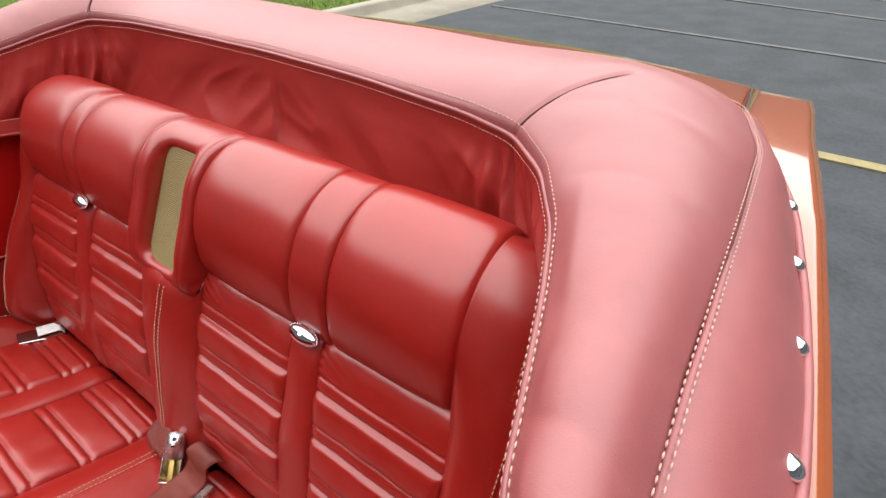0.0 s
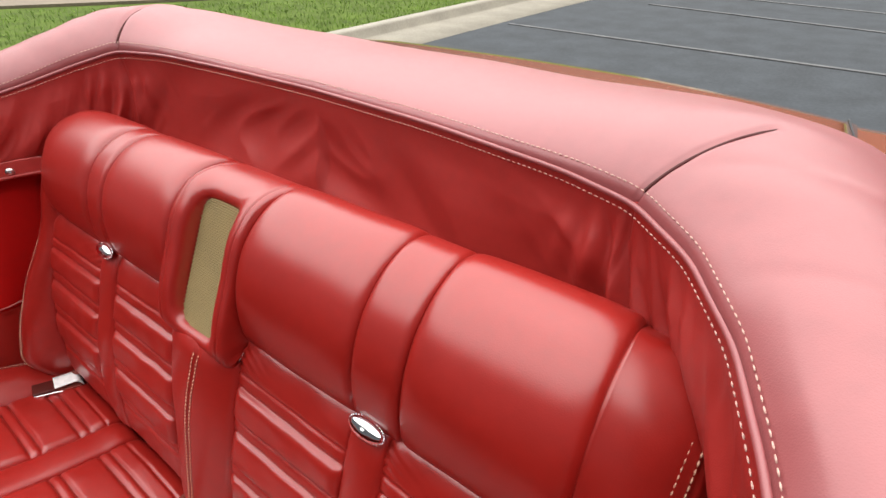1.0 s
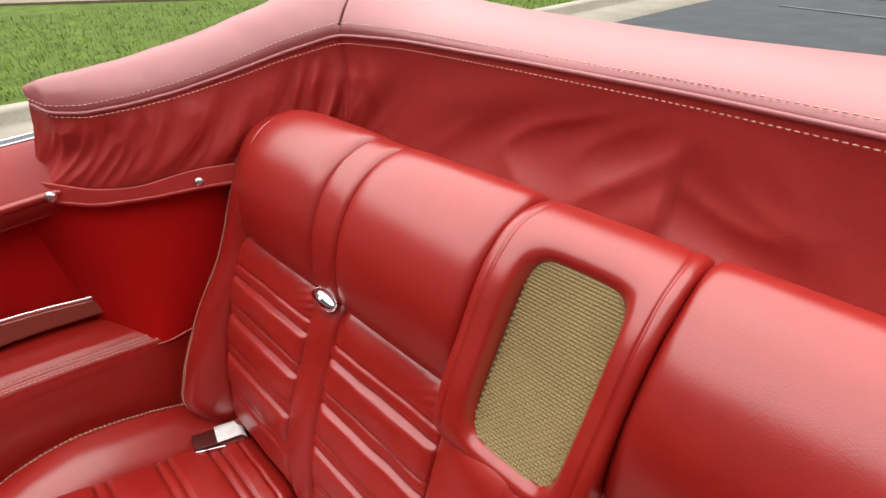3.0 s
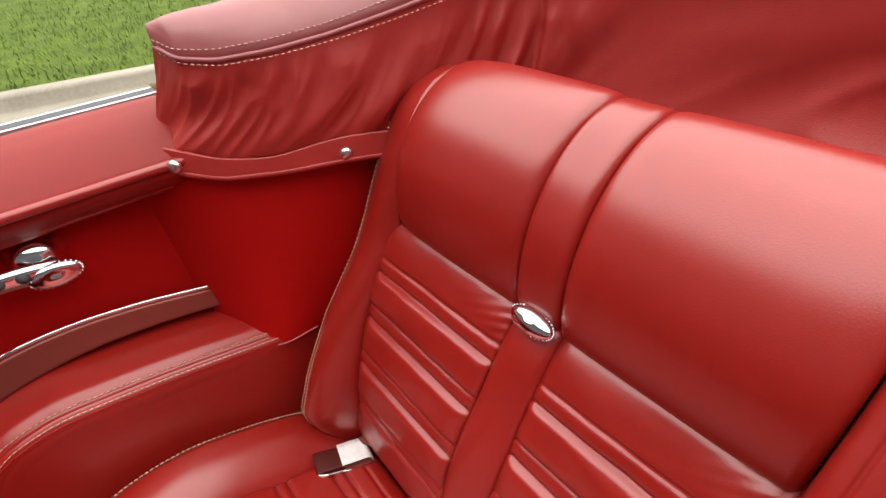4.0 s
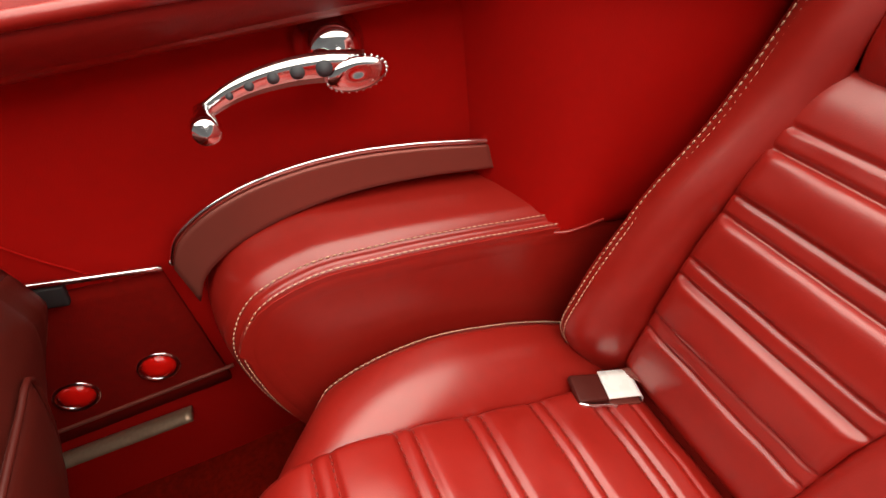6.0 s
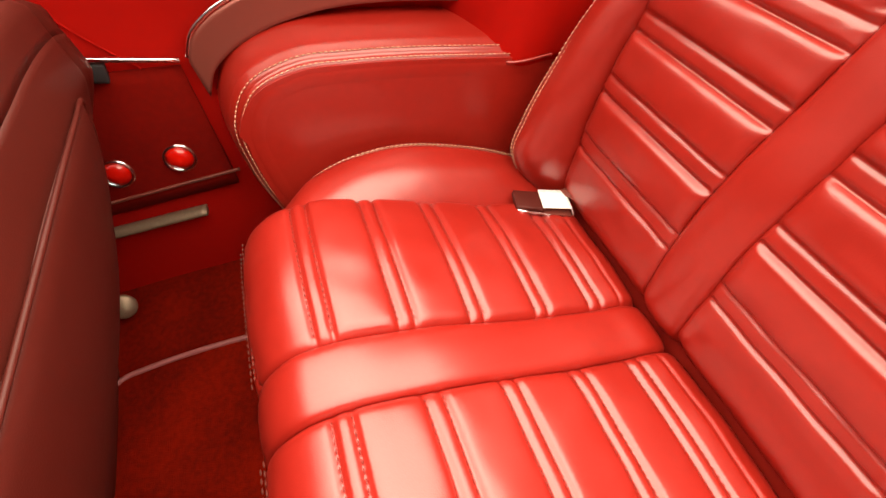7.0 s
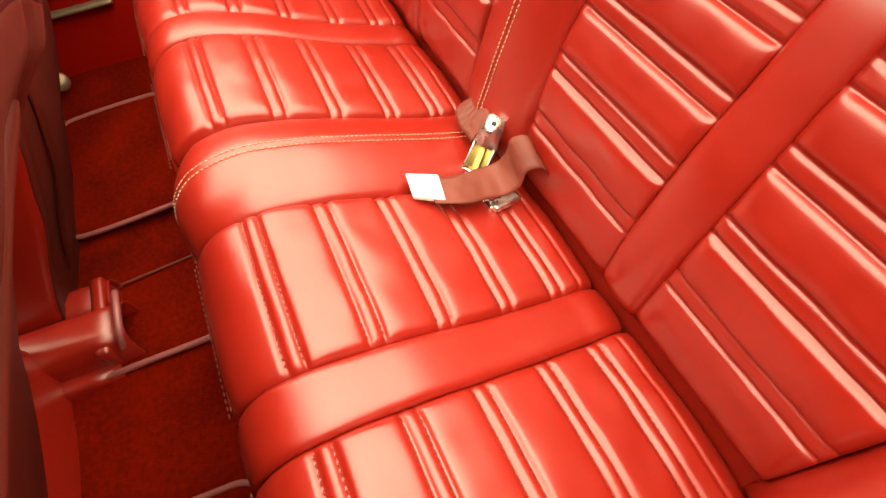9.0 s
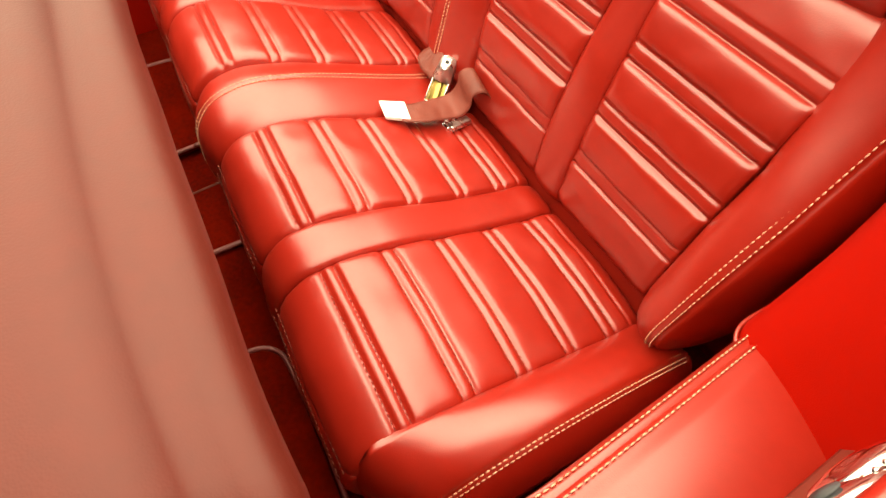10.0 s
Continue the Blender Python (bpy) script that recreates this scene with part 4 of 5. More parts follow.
    # inner trim behind the cushion's end
    tagged(sheet("seat_well", lambda U, V, s=s: np.stack([s * (0.44 + 0.30 * U), 0.045 - 0.01 * np.sin(3 * V) + 0 * U, 0.22 + 0.42 * V], axis=-1), 10, 14, VINYL, skirt=0.01, flip=s < 0, back=True), "red vinyl trim behind the seat cushion", "side panel", kind="structure")
    tube("foot_welt", [(x, y, 0.612 + 0.0 * y) for x, y in [(p[0] - s * 0.0015, p[1] - 0.001) for p in foot[3:6]]], 0.0022, LEATHER, wall)
    # lower panel with red courtesy lenses
    low_wall = tagged(sheet("kick_panel", lambda U, V, s=s: np.stack([s * (0.728 + ox - 0.006 * (1 - V)) + 0 * U, -0.98 + 0.42 * U, 0.475 + 0.185 * V + 0.05 * (1 - U) * V], axis=-1), 20, 10, KICKRED, skirt=0.008, flip=s > 0, back=True), "red lower side panel with shade in its colour, beneath the chrome trim", "side panel", kind="structure")
    tagged(tube("carpet_binding", [(s * (0.722 + ox), -0.98, 0.495), (s * (0.722 + ox), -0.75, 0.496), (s * (0.722 + ox), -0.55, 0.498)], 0.0025, WEBBING), "pale red binding below the lower side panel", "binding", kind="structure")
    tagged(tube("sill_plate", [(s * (0.724 + ox), -1.2, 0.446), (s * (0.722 + ox), -0.8, 0.444), (s * (0.718 + ox), -0.62, 0.444)], 0.012, DULLMETAL, flat=0.5), "dull metal sill plate at the foot of the side panel", "sill plate", kind="structure")
    # solid black block standing in for the shade of a recess under the trim
    tagged(box("gap_shade_block", (0.010, 0.16, 0.024), pose(s * (0.726 + ox), -0.715, 0.690, -13), BLACK, bevel=0.003), "black block standing for the shaded recess below the chrome trim strip", "gap", kind="structure")
    for y in (-0.700, -0.617):
        lamp = thing("courtesy_light", "round red lens in a chrome ring on the side panel", "light", "courtesy lights")
        m = facing((s * (0.727 + ox), y, 0.538), (-s, 0, 0.1))
        lathe("ring", [(0.013, -0.004), (0.021, -0.004), (0.0225, 0.003), (0.020, 0.006), (0.0165, 0.0045), (0.016, 0.001)], m, CHROME, lamp)
        lathe("lens", [(0.0165, 0.0), (0.016, 0.004), (0.012, 0.008), (0.006, 0.010), (0.0, 0.0105)], m, REDLENS, lamp, label="red domed lens")
    # window crank
    crank = thing("window_crank", "chrome window crank with pierced curved arm on the side panel", "crank", "window cranks")
    cy = -0.013 if s < 0 else 0.015
    hub = Vector((s * (0.732 + ox), -0.338 + cy, 0.824))
    ax = (-s, 0, 0)
    OVAL = Matrix.Diagonal((0.55, 1.0, 1.0, 1.0)) if abs((facing((0, 0, 0), ax).to_3x3() @ Vector((1, 0, 0))).z) > 0.5 else Matrix.Diagonal((1.0, 0.55, 1.0, 1.0))
    lathe("escutcheon", [(0.0, 0.0), (0.030, 0.0), (0.030, 0.003), (0.0235, 0.007), (0.0235, 0.018), (0.020, 0.026), (0.012, 0.031), (0.0, 0.033)], facing(hub + Vector((0, 0, 0.012)), ax), CHROME, crank)
    q = spline([(s * (0.696 + ox), -0.318 + cy, 0.824), (s * (0.692 + ox), -0.345 + cy, 0.832), (s * (0.690 + ox), -0.385 + cy, 0.836), (s * (0.690 + ox), -0.420 + cy, 0.832), (s * (0.690 + ox), -0.452 + cy, 0.820)], 60)
    verts, faces = [], []
    for i, p in enumerate(q):
        u = i / 60
        w = 0.0085 * (1 - u) ** 0.8 + 0.0058
        th = 0.0042
        verts += [(p[0] + s * th, p[1], p[2] - w * 0.8), (p[0] - s * th * 0.4, p[1], p[2] - w), (p[0] - s * th, p[1], p[2]), (p[0] - s * th * 0.4, p[1], p[2] + w), (p[0] + s * th, p[1], p[2] + w * 0.8)]
    for i in range(60):
        faces += [(i * 5 + k, i * 5 + (k + 1) % 5, (i + 1) * 5 + (k + 1) % 5, (i + 1) * 5 + k) for k in range(5)]
    faces += [(4, 3, 2, 1, 0), tuple(300 + k for k in range(5))]
    handle = obj("arm", verts, faces, CHROME, crank)
    for i, r in ((16, 0.0066), (25, 0.0056), (33, 0.0046), (41, 0.0036), (48, 0.0028)):
        lathe("hole", [(0.0, 0.0), (r, 0.0), (r, 0.0008), (0.0, 0.0009)], facing(Vector(q[i]) + Vector((-s * 0.0041, 0, 0)), ax), DARK, handle, 20, "dark pierced hole")
    lathe("boss", [(0.0, 0.0), (0.022, 0.0), (0.026, 0.004), (0.024, 0.009), (0.012, 0.011), (0.0, 0.0105)], facing((s * (0.697 + ox), -0.328 + cy, 0.822), ax) @ OVAL, CHROME, crank, 36)
    bm = bmesh.new()
    for k in range(26):
        a = math.tau * k / 26
        bmesh.ops.create_icosphere(bm, subdivisions=1, radius=0.0019, matrix=facing((s * (0.687 + ox), -0.328 + cy, 0.822), ax) @ OVAL @ Matrix.Translation((0.0255 * math.cos(a), 0.0255 * math.sin(a), -0.004)) @ OVAL.inverted())
    part("beaded_rim", bm, CHROME, crank)
    lathe("stem", [(0.007, 0.0), (0.006, 0.012), (0.0055, 0.020), (0.010, 0.024), (0.010, 0.026)], facing((s * (0.689 + ox), -0.448 + cy, 0.822), ax), CHROME, crank)
    lathe("knob", [(0.0, 0.022), (0.008, 0.022), (0.0105, 0.026), (0.0105, 0.034), (0.008, 0.038), (0.0, 0.0385)], facing((s * (0.689 + ox), -0.448 + cy, 0.822), ax), CHROME, crank)

# ---- folded-top boot cover ----
boot = thing("boot_cover", "red vinyl boot cover buttoned over the folded roof", "car cover")
I = [(0.705, -0.190, 0.998), (0.668, -0.172, 1.004), (0.646, -0.130, 1.009), (0.627, -0.070, 1.018), (0.607, -0.008, 1.029), (0.580, 0.062, 1.036), (0.536, 0.133, 1.040), (0.475, 0.192, 1.040), (0.398, 0.211, 1.045), (0.212, 0.235, 1.050), (-0.005, 0.248, 1.054), (-0.200, 0.244, 1.058), (-0.385, 0.233, 1.062), (-0.490, 0.202, 1.064), (-0.535, 0.135, 1.047), (-0.572, 0.066, 1.028), (-0.602, 0.0, 1.014), (-0.624, -0.060, 1.007), (-0.649, -0.112, 1.004), (-0.668, -0.145, 1.010), (-0.700, -0.158, 1.022)]
O = [(0.718, -0.180, 0.998), (0.715, -0.155, 1.004), (0.710, -0.105, 1.014), (0.706, -0.035, 1.026), (0.704, 0.045, 1.033), (0.702, 0.140, 1.036), (0.698, 0.290, 1.036), (0.668, 0.430, 1.026), (0.540, 0.565, 1.008), (0.266, 0.632, 0.999), (0.0, 0.675, 0.994), (-0.240, 0.685, 0.996), (-0.510, 0.640, 1.004), (-0.650, 0.490, 1.025), (-0.705, 0.300, 1.045), (-0.715, 0.150, 1.045), (-0.722, 0.048, 1.038), (-0.726, -0.030, 1.028), (-0.728, -0.095, 1.022), (-0.727, -0.132, 1.022), (-0.722, -0.152, 1.024)]
NB = 240
def matched(P, U):
    q = np.array(P)
    k = np.linspace(0, 1, len(q))
    kk = np.linspace(0, 1, NB + 1)
    dense = np.stack([np.interp(kk, k, q[:, c]) for c in range(3)], axis=1)
    ker = np.array([1, 2, 3, 4, 3, 2, 1.0])
    ker /= ker.sum()
    pad = np.concatenate([np.repeat(dense[:1], 3, 0), dense, np.repeat(dense[-1:], 3, 0)])
    sm = np.stack([np.convolve(pad[:, c], ker, "valid") for c in range(3)], axis=1)
    return np.stack([np.interp(U, kk, sm[:, c]) for c in range(3)], axis=-1)

def top_fn(U, V):
    a, b = matched(I, U), matched(O, U)
    P = a + (b - a) * V[..., None]
    w = np.linalg.norm(b - a, axis=-1)
    crown = np.interp(w, [0.0, 0.08, 0.2, 0.35, 0.45], [0.010, 0.036, 0.042, 0.040, 0.036])
    crown = crown + 0.034 * np.exp(-(((U - 0.665) / 0.075) ** 2)) + 0.018 * np.exp(-(((U - 0.36) / 0.06) ** 2))
    P[..., 2] += crown * np.sin(math.pi * V**0.85) ** 0.75
    return P
def top_disp(U, V):
    P = top_fn(U, V)
    side = np.clip((np.abs(P[..., 0]) - 0.45) / 0.1, 0, 1)
    folds = 0.007 * side * np.abs(wave(P, (4, 17, 4), 2.0)) * (1 - V) ** 0.6 * np.clip((V - 0.03) / 0.12, 0, 1)
    seam = -0.005 * (np.exp(-(((U - 7 / 20) / 0.0014) ** 2)) + np.exp(-(((U - 13 / 20) / 0.0014) ** 2))) * np.clip((0.46 - V) / 0.05, 0, 1)
    return folds + seam + 0.004 * wave(P, (5, 5, 5), 7.0)
sheet("top_panel", top_fn, 420, 46, TOPCLOTH, boot, disp=top_disp, skirt=0.004, flip=True, label="red top panel, paled by sky sheen in its colour")

VAL = [(0.755, -0.206, 0.905), (0.715, -0.200, 0.912), (0.680, -0.156, 0.908), (0.652, -0.090, 0.898), (0.630, -0.026, 0.890), (0.614, 0.048, 0.881), (0.588, 0.106, 0.867), (0.510, 0.172, 0.853), (0.404, 0.188, 0.852), (0.218, 0.193, 0.852), (-0.004, 0.197, 0.851), (-0.20, 0.190, 0.855), (-0.405, 0.188, 0.853), (-0.505, 0.170, 0.851), (-0.562, 0.106, 0.876), (-0.580, 0.051, 0.885), (-0.597, -0.008, 0.892), (-0.628, -0.083, 0.892), (-0.660, -0.143, 0.895), (-0.695, -0.186, 0.908), (-0.740, -0.186, 0.906)]
def val_fn(U, V):
    a, b = matched(I, U), matched(VAL, U)
    P = a + (b - a) * V[..., None]
    out = np.clip(np.minimum(U, 1 - U) / 0.05, 0, 1)
    bow = 0.018 * np.sin(math.pi * V) * out
    cx = np.array([0.0, 0.9])
    d = cx - P[..., :2]
    d /= np.linalg.norm(d, axis=-1, keepdims=True)
    P[..., 0] += d[..., 0] * bow
    P[..., 1] += d[..., 1] * bow
    return P
def val_disp(U, V):
    corner = np.exp(-(((U - 0.33) / 0.06) ** 2)) + np.exp(-(((U - 0.68) / 0.06) ** 2)) + 0.8 * np.exp(-(((U - 0.86) / 0.10) ** 2)) + 0.5 * np.exp(-(((U - 0.14) / 0.10) ** 2))
    sl = np.where(U < 0.5, U + 0.05 * V, U - 0.05 * V)
    P = np.stack([sl * 60, V * 1.2, 0 * U], axis=-1)
    n1 = wave(P, (1, 1, 1), 1.0)
    n2 = wave(P, (0.35, 1, 1), 5.0)
    ridge = (1 - np.abs(n1) * 2.2)
    f = 0.007 * corner * np.clip(ridge, -0.3, 1) * np.sin(math.pi * np.clip(V * 0.9 + 0.06, 0, 1)) + 0.016 * n2 * np.sin(math.pi * V)
    for u0, sg in ((0.345, 1), (0.655, -1)):
        du = (U - u0) * sg + 0.02 * V
        f += 0.0085 * (0.5 + n2 * 1.5) * np.exp(-((du / 0.04) ** 2)) * np.cos(du * math.tau / (0.012 + 0.018 * V) + 4 * n2) * np.sin(math.pi * np.clip(V * 0.95 + 0.04, 0, 1))
    tilt_ = np.where(U < 0.5, 1, -1) * V * 2.4
    r1 = 1 - np.abs(np.sin(U * 46 + tilt_ + 1.6 * n2))
    r2 = 1 - np.abs(np.sin(U * 19 + 0.6 * tilt_ + 2.2 * n2 + 1.0))
    f += (0.0035 * r1**2 * (0.3 + 3 * np.abs(n2)) + 0.007 * r2**2) * np.sin(math.pi * np.clip(V * 0.92 + 0.05, 0, 1)) * np.clip(1.2 - np.abs(U - 0.5) * 3, 0.35, 1)
    f *= np.clip((V - 0.05) / 0.22, 0, 1)
    seam = -0.004 * (np.exp(-(((U - 7 / 20) / 0.0018) ** 2)) + np.exp(-(((U - 13 / 20) / 0.0018) ** 2)))
    return f + seam
sheet("inner_valance", val_fn, 640, 44, VALCLOTH, boot, disp=val_disp, skirt=0.003, label="wrinkled red inner valance")
for u0 in (7 / 20, 13 / 20):
    V = np.linspace(0.03, 0.44, 40)
    P = top_fn(np.full_like(V, u0), V)
    P[:, 2] -= 0.0030
    tube("cross_seam", [tuple(p) for p in P[::3]], 0.0016, SEAMRED, boot, seg=60)
# hem bands with snaps on both arms
def hem_path(lo, hi, n=80):
    U = np.linspace(lo, hi, n)
    return val_fn(U, np.ones_like(U))
for lo, hi, s in ((0.0, 0.315, 1), (0.685, 1.0, -1)):
    hp = hem_path(lo, hi)
    tw = np.gradient(hp, axis=0)
    tw /= np.linalg.norm(tw, axis=1, keepdims=True)
    inn = np.stack([tw[:, 1], -tw[:, 0], 0 * tw[:, 0]], axis=1)
    inn *= np.sign((inn * (np.array([0, -0.3, 0]) - hp)).sum(1, keepdims=True))
    def hem(U, V, hp=hp, inn=inn):
        k = np.linspace(0, 1, len(hp))
        P = np.stack([np.interp(U, k, hp[:, c]) for c in range(3)], axis=-1)
        N_ = np.stack([np.interp(U, k, inn[:, c]) for c in range(3)], axis=-1)
        P = P + N_ * (0.004 + 0.003 * V[..., None])
        P[..., 2] += 0.012 - 0.030 * V - 0.010 * np.exp(-(((P[..., 1] + 0.10) / 0.055) ** 2)) * (1 - V)
        return P
    sheet("hem_band", hem, 80, 14, VALCLOTH, boot, skirt=0.003, flip=s < 0, back=True, label="folded hem of the valance")
    U = np.linspace(0.01, 0.99, 60)
    tube("hem_roll", [tuple(p) for p in hem(U, np.ones_like(U))[::4]], 0.004, VALCLOTH, boot)
    stitching([hem(np.linspace(0.01, 0.99, 120), np.full(120, 0.02))], REDTHREAD, boot, label="hem seam")
for s in (-1, 1):
    for p, d in (((s * 0.667, -0.181, 0.908), (-s * 0.75, -0.65, 0)), ((s * 0.590, -0.020, 0.890), (-s, -0.25, 0)))[: 2 if s < 0 else 1]:
        lathe("snap", [(0.0, 0.0), (0.0075, 0.0), (0.0078, 0.002), (0.006, 0.005), (0.003, 0.0062), (0.0, 0.0065)], facing(Vector(p) + Vector(d).normalized() * 0.012, d), STEEL, boot, label="domed metal snap")
# twin stitching along the seam and piping between
U = np.linspace(0.004, 0.996, 1200)
seam_p = matched(I, U)
tube("seam_welt", [tuple(p) for p in seam_p[::10]], 0.0028, TOPCLOTH, boot, seg=360)
up_line = top_fn(U, np.full_like(U, 0.020)) + np.array([0, 0, 0.0030])
low_line = val_fn(U, np.full_like(U, 0.045))
ctr = np.array([0, 0.0, 1.0])
dl = ctr - low_line
dl[:, 2] = 0
low_line = low_line + dl / np.linalg.norm(dl, axis=1, keepdims=True) * 0.004
stitching([up_line, low_line], BOOTTHREAD, boot, r=0.0008, run=0.0042, gap=0.0024, label="cream twin stitching along the boot seam")
# outer skirt down to the body, with snaps
E_ = [(0.765, -0.205, 0.962), (0.775, -0.155, 0.962), (0.783, -0.085, 0.962), (0.783, 0.0, 0.962), (0.779, 0.078, 0.963), (0.770, 0.172, 0.964), (0.750, 0.318, 0.964), (0.708, 0.460, 0.966), (0.572, 0.595, 0.972), (0.280, 0.662, 0.976), (0.0, 0.705, 0.976), (-0.255, 0.718, 0.976), (-0.545, 0.678, 0.970), (-0.680, 0.530, 0.962), (-0.735, 0.330, 0.958), (-0.755, 0.170, 0.958), (-0.764, 0.080, 0.958), (-0.770, 0.0, 0.958), (-0.772, -0.078, 0.958), (-0.766, -0.134, 0.958), (-0.752, -0.160, 0.958)]
def skirt_fn(U, V):
    a, b = matched(O, U), matched(E_, U)
    P = a + (b - a) * V[..., None]
    P[..., 2] += 0.012 * np.sin(math.pi * V)
    return P
sheet("outer_skirt", skirt_fn, 300, 20, TOPCLOTH, boot, skirt=0.004, flip=True, disp=lambda U, V: 0.003 * wave(skirt_fn(U, V), (14, 14, 14), 4.0), label="red outer skirt, paled by sky sheen in its colour")
a = top_fn(U, np.full_like(U, 0.985)) + np.array([0, 0, 0.0035])
b = skirt_fn(U, np.full_like(U, 0.055)) + np.array([0, 0, 0.0030])
stitching([a[U < 0.37], b[U < 0.37], a[U > 0.63], b[U > 0.63]], BOOTTHREAD, boot, r=0.0008, run=0.0042, gap=0.0024, label="cream stitching along the outer seam")
hemE = matched(E_, U)
tube("outer_hem", [tuple(p + np.array([0, 0, 0.002])) for p in hemE[::12]], 0.0045, TOPCLOTH, boot, seg=300)
for s in (-1, 1):
    for y, x in ((0.325, 0.742), (0.217, 0.757), (0.106, 0.768), (-0.005, 0.774)):
        lathe("snap", [(0.0, 0.0), (0.009, 0.0), (0.0093, 0.002), (0.007, 0.005), (0.003, 0.0065), (0.0, 0.007)], facing((s * x if s > 0 else -x, y, 0.970), (s * 0.5, 0, 0.87)), CHROME, boot, label="domed chrome snap")

# ---- seat belts ----
def strap_mesh(name, pts, widths, w, mat, parent, thick=0.0018, label=""):
    """Webbing along pts; widths are the sideways directions at the points."""
    q = spline(pts, 60)
    d = along(widths, np.linspace(0, 1, 61))
    d /= np.linalg.norm(d, axis=1, keepdims=True)
    fn = lambda U, V: np.stack([np.interp(U, np.linspace(0, 1, 61), q[:, c]) + (V - 0.5) * w * np.interp(U, np.linspace(0, 1, 61), d[:, c]) for c in range(3)], axis=-1)
    return sheet(name, fn, 60, 8, mat, parent, skirt=thick, back=True, label=label, disp=lambda U, V: 0.0006 * np.sin(U * 60) * np.cos(V * 5))

# outer belt
belt = thing("seat_belt", "short red lap belt with bright latch lying on the cushion", "seat belt", "seat belts")
s = -1
strap_mesh("webbing", [(s * 0.500, -0.078, 0.455), (s * 0.505, -0.098, 0.472), (s * 0.510, -0.112, 0.474), (s * 0.515, -0.124, 0.466)], [(0.55, 0.2, 0.5), (0.7, 0.2, 0.45), (0.8, 0.3, 0.3), (0.8, 0.4, 0.1)], 0.036, WEBBING, belt)
m = pose(-0.513, -0.147, 0.4600, 0, 0, -14) @ pose(0, 0, 0, -14, 0, 0)
curl = lambda U, V: np.stack([-0.020 + 0.036 * V, -0.018 + 0.048 * U, 0.007 + 0.003 * U - 0.014 * np.clip((U - 0.78) / 0.22, 0, 1) ** 2], axis=-1) @ np.array(m.to_3x3()).T + np.array(m.translation)
sheet("latch_cover", curl, 16, 4, PLASTIC, belt, skirt=0.0018, back=True, label="bent white metal latch cover")
box("latch_body", (0.034, 0.040, 0.009), m @ pose(-0.002, -0.034, 0.001), SEATSHELL, belt, bevel=0.002, label="dark red latch body")
box("latch_foot", (0.026, 0.040, 0.004), m @ pose(0.006, 0.006, -0.002), WEBBING, belt, bevel=0.001, label="folded red webbing under the latch")
tube("latch_rim", [tuple((m @ Vector(p))) for p in ((0.014, -0.052, -0.001), (0.018, -0.044, 0.001), (0.0185, -0.032, 0.0), (0.0185, -0.018, -0.001), (0.020, -0.006, -0.002))], 0.0022, CHROME, belt)

# centre belts
belt = thing("seat_belt", "red webbing centre belt with chrome buckle on the hump", "seat belt", "seat belts")
strap_mesh("webbing", [(-0.055, -0.098, 0.468), (-0.048, -0.122, 0.494), (-0.038, -0.140, 0.497), (-0.015, -0.150, 0.496), (0.010, -0.152, 0.500)], [(0.45, 0.85, 0.2), (0.35, 0.9, 0.35), (-0.1, 0.9, 0.45), (-0.25, 0.8, 0.5), (-0.25, 0.75, 0.55)], 0.044, WEBBING, belt)
strap_mesh("webbing_fold", [(0.002, -0.152, 0.502), (0.014, -0.153, 0.505), (0.026, -0.155, 0.506)], [(-0.25, 0.75, 0.55)] * 3, 0.047, WEBBING, belt, 0.005)
bz = Vector((0.034 - 0.063, -0.129 + 0.182, 0.520 - 0.466)).normalized()
by = Vector((0.35, -0.45, 0.55))
by = (by - bz * by.dot(bz)).normalized()
bx = by.cross(bz)
bkm = Matrix(((bx.x, by.x, bz.x, 0.050), (bx.y, by.y, bz.y, -0.158), (bx.z, by.z, bz.z, 0.494), (0, 0, 0, 1)))
bm = bmesh.new()
ring = [(-0.0175, -0.002), (0.0175, -0.002), (0.013, 0.037), (0.010, 0.042), (-0.010, 0.042), (-0.013, 0.037)]
f = bm.faces.new([bm.verts.new((x, -0.008, z)) for x, z in ring])
r = bmesh.ops.extrude_face_region(bm, geom=[f])
bmesh.ops.translate(bm, verts=[v for v in r["geom"] if isinstance(v, bmesh.types.BMVert)], vec=(0, 0.017, 0))
bmesh.ops.bevel(bm, geom=bm.edges[:], offset=0.0018, segments=2, affect="EDGES")
bm.transform(bkm)
buckle = part("buckle", bm, STEEL, belt, "bright tapered metal buckle")
for sx in (-1, 1):
    box("cheek", (0.0018, 0.015, 0.040), bkm @ pose(sx * 0.0155, 0, -0.021), STEEL, buckle, bevel=0.0005)
box("back_plate", (0.030, 0.0018, 0.040), bkm @ pose(0, -0.0065, -0.021), BRASS, buckle, bevel=0.0005, label="yellowed inner plate")
box("spring", (0.009, 0.003, 0.034), bkm @ pose(0.001, 0.002, -0.020, 10, 6, 0), BRASS, buckle, bevel=0.001, label="yellowed latch spring")
box("mouth", (0.034, 0.010, 0.005), bkm @ pose(0, 0, -0.041), CHROME, buckle, bevel=0.0015)
box("slot", (0.007, 0.002, 0.006), bkm @ pose(0, 0.0085, 0.031), BLACK, buckle, bevel=0.0005, label="square dark hole")
box("rivet", (0.006, 0.002, 0.005), bkm @ pose(0.001, 0.0088, 0.020), CHROME, buckle, bevel=0.0006)
box("release_tab", (0.013, 0.003, 0.012), bkm @ pose(0.004, 0.002, -0.049), PLASTIC, buckle, bevel=0.001, label="white release tab")
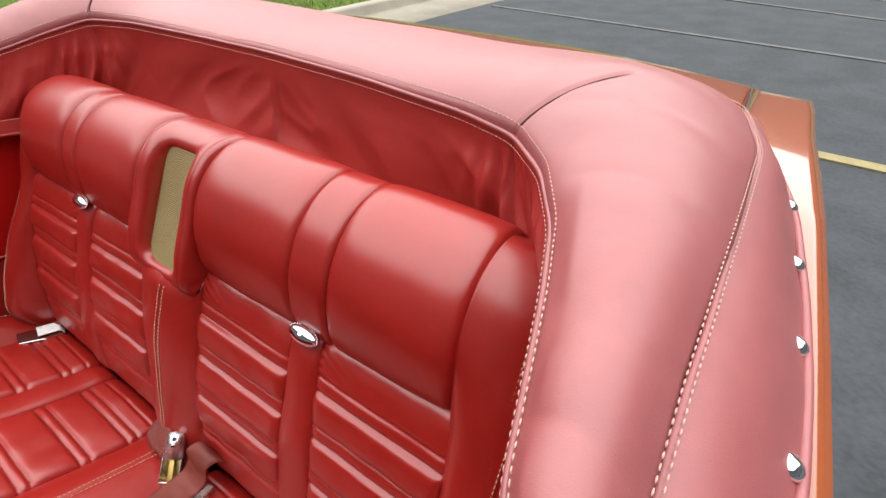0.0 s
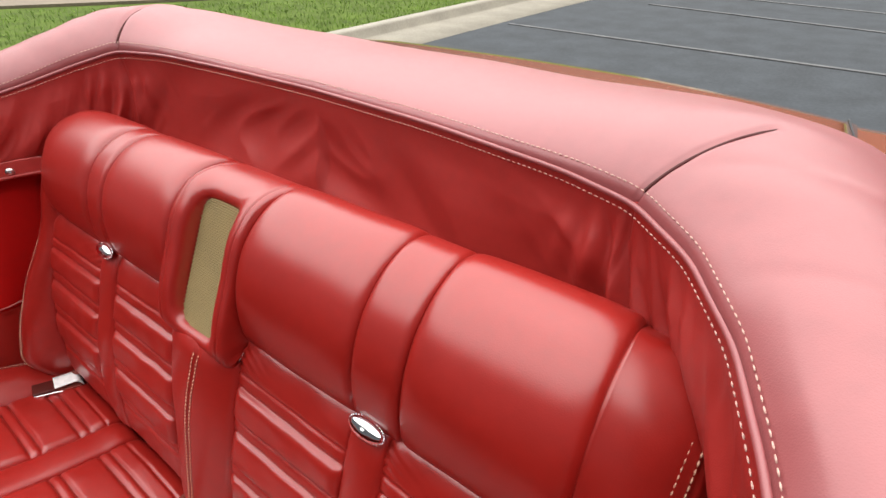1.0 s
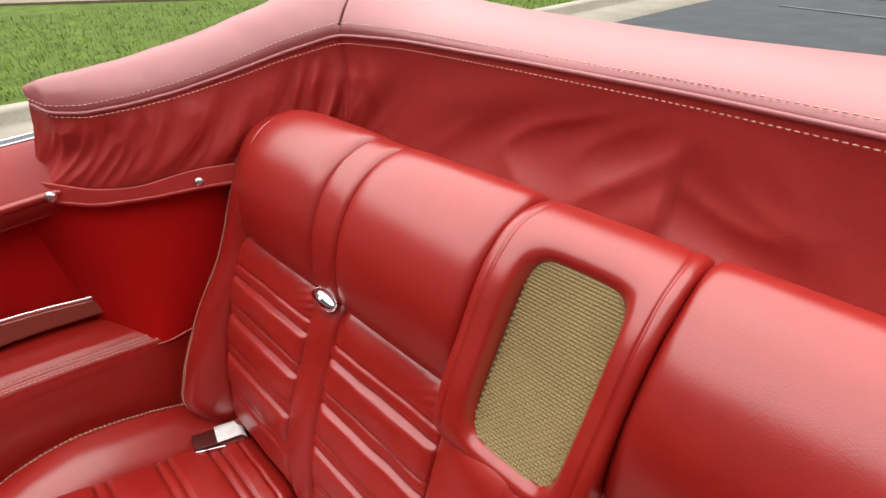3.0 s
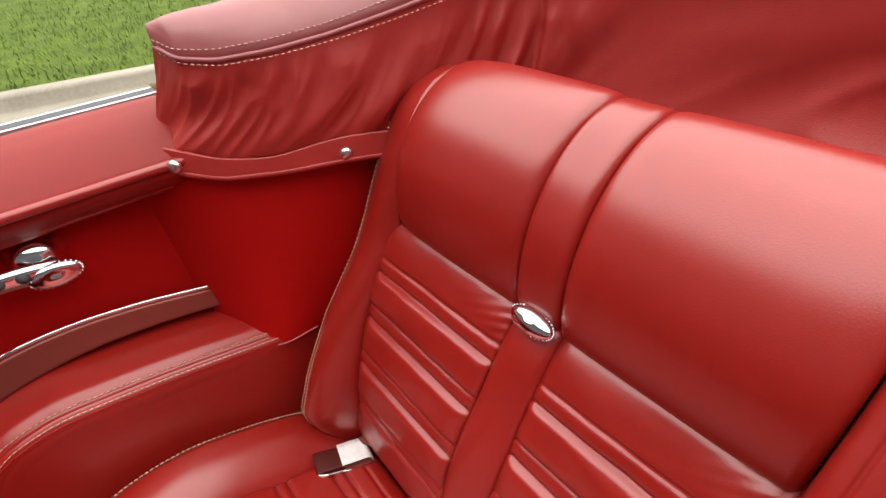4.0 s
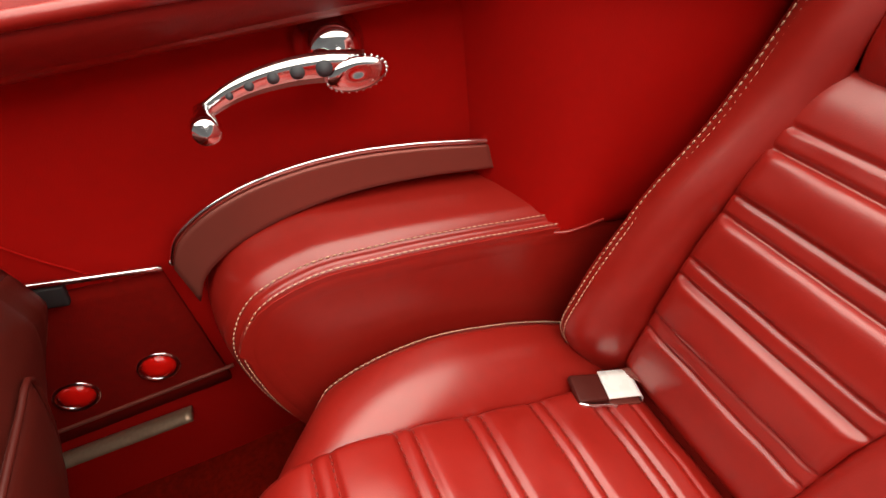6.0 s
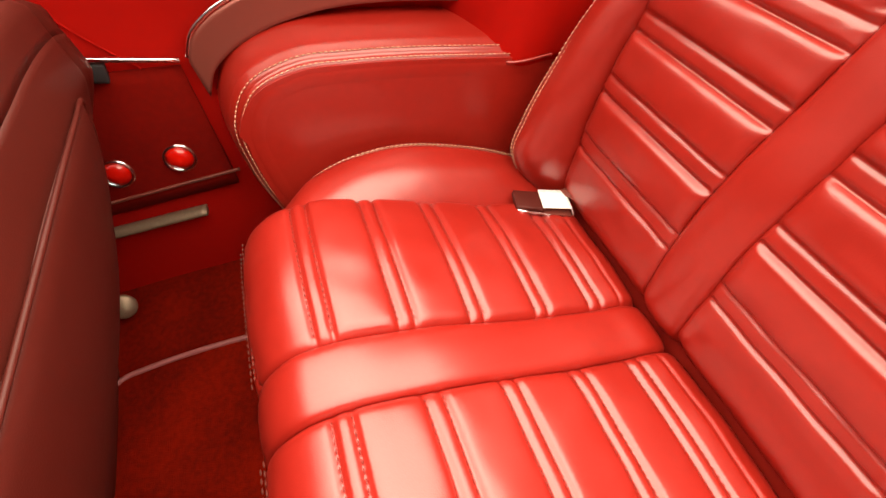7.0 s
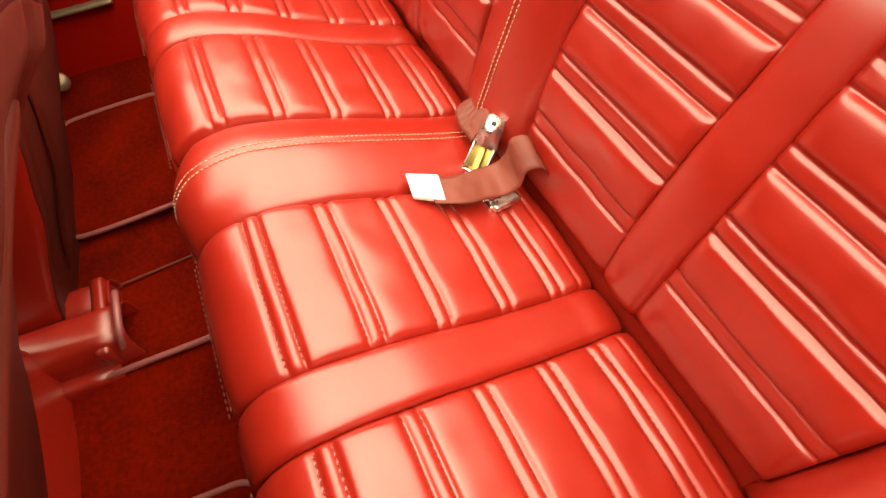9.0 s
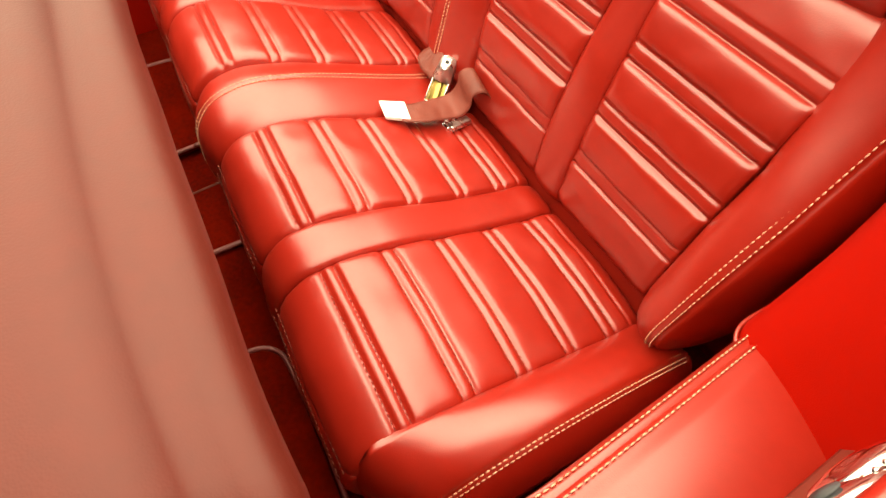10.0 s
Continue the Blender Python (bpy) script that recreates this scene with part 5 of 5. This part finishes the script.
box("anchor_tab", (0.014, 0.004, 0.022), pose(-0.030, -0.112, 0.500, 10, 25, 20), PLASTIC, belt, bevel=0.001, label="white plastic tab")
box("toggle", (0.012, 0.008, 0.008), pose(-0.008, -0.128, 0.498, 0, 20, 30), BRASS, belt, bevel=0.002, label="worn brown toggle")

belt = thing("seat_belt", "red webbing belt with white-faced latch curled on the cushion", "seat belt", "seat belts")
strap_mesh("webbing", [(0.094, -0.262, 0.502), (0.106, -0.225, 0.498), (0.104, -0.190, 0.488), (0.106, -0.165, 0.486), (0.110, -0.150, 0.500), (0.108, -0.140, 0.522), (0.113, -0.128, 0.526), (0.124, -0.112, 0.495), (0.130, -0.098, 0.455)], [(0.75, -0.1, 0.1), (0.75, -0.1, 0.1), (0.72, -0.05, -0.15), (0.7, 0.0, -0.3), (0.7, 0.05, -0.35), (0.7, 0.1, -0.35), (0.7, 0.1, -0.35), (0.7, 0.1, -0.3), (0.7, 0.1, -0.2)], 0.048, WEBBING, belt)
bm = bmesh.new()
ring = [(0.064, -0.282, 0.511), (0.099, -0.287, 0.506), (0.117, -0.251, 0.498), (0.077, -0.243, 0.501)]
f = bm.faces.new([bm.verts.new(c) for c in ring])
r = bmesh.ops.extrude_face_region(bm, geom=[f])
bmesh.ops.translate(bm, verts=[v for v in r["geom"] if isinstance(v, bmesh.types.BMVert)], vec=(0, 0, 0.007))
bmesh.ops.bevel(bm, geom=bm.edges[:], offset=0.0010, segments=2, affect="EDGES")
part("latch_face", bm, PLASTIC, belt, "white latch face", smooth=False)
box("latch_tongue", (0.016, 0.046, 0.010), pose(0.126, -0.168, 0.462, -12, 0, 12), STEEL, belt, bevel=0.003, label="chrome latch tongue")
box("tongue_tip", (0.018, 0.012, 0.012), pose(0.122, -0.190, 0.461, -12, 0, 12), CHROME, belt, bevel=0.003)
# floor bolt under the front seat
tagged(lathe("floor_bolt", [(0.0, 0.0), (0.020, 0.0), (0.020, 0.003), (0.015, 0.006), (0.0, 0.007)], facing((-0.672, -0.796, 0.338), (1, 0.3, 0.5)), DULLMETAL), "dull metal hinge bolt low on the side panel", "bolt")
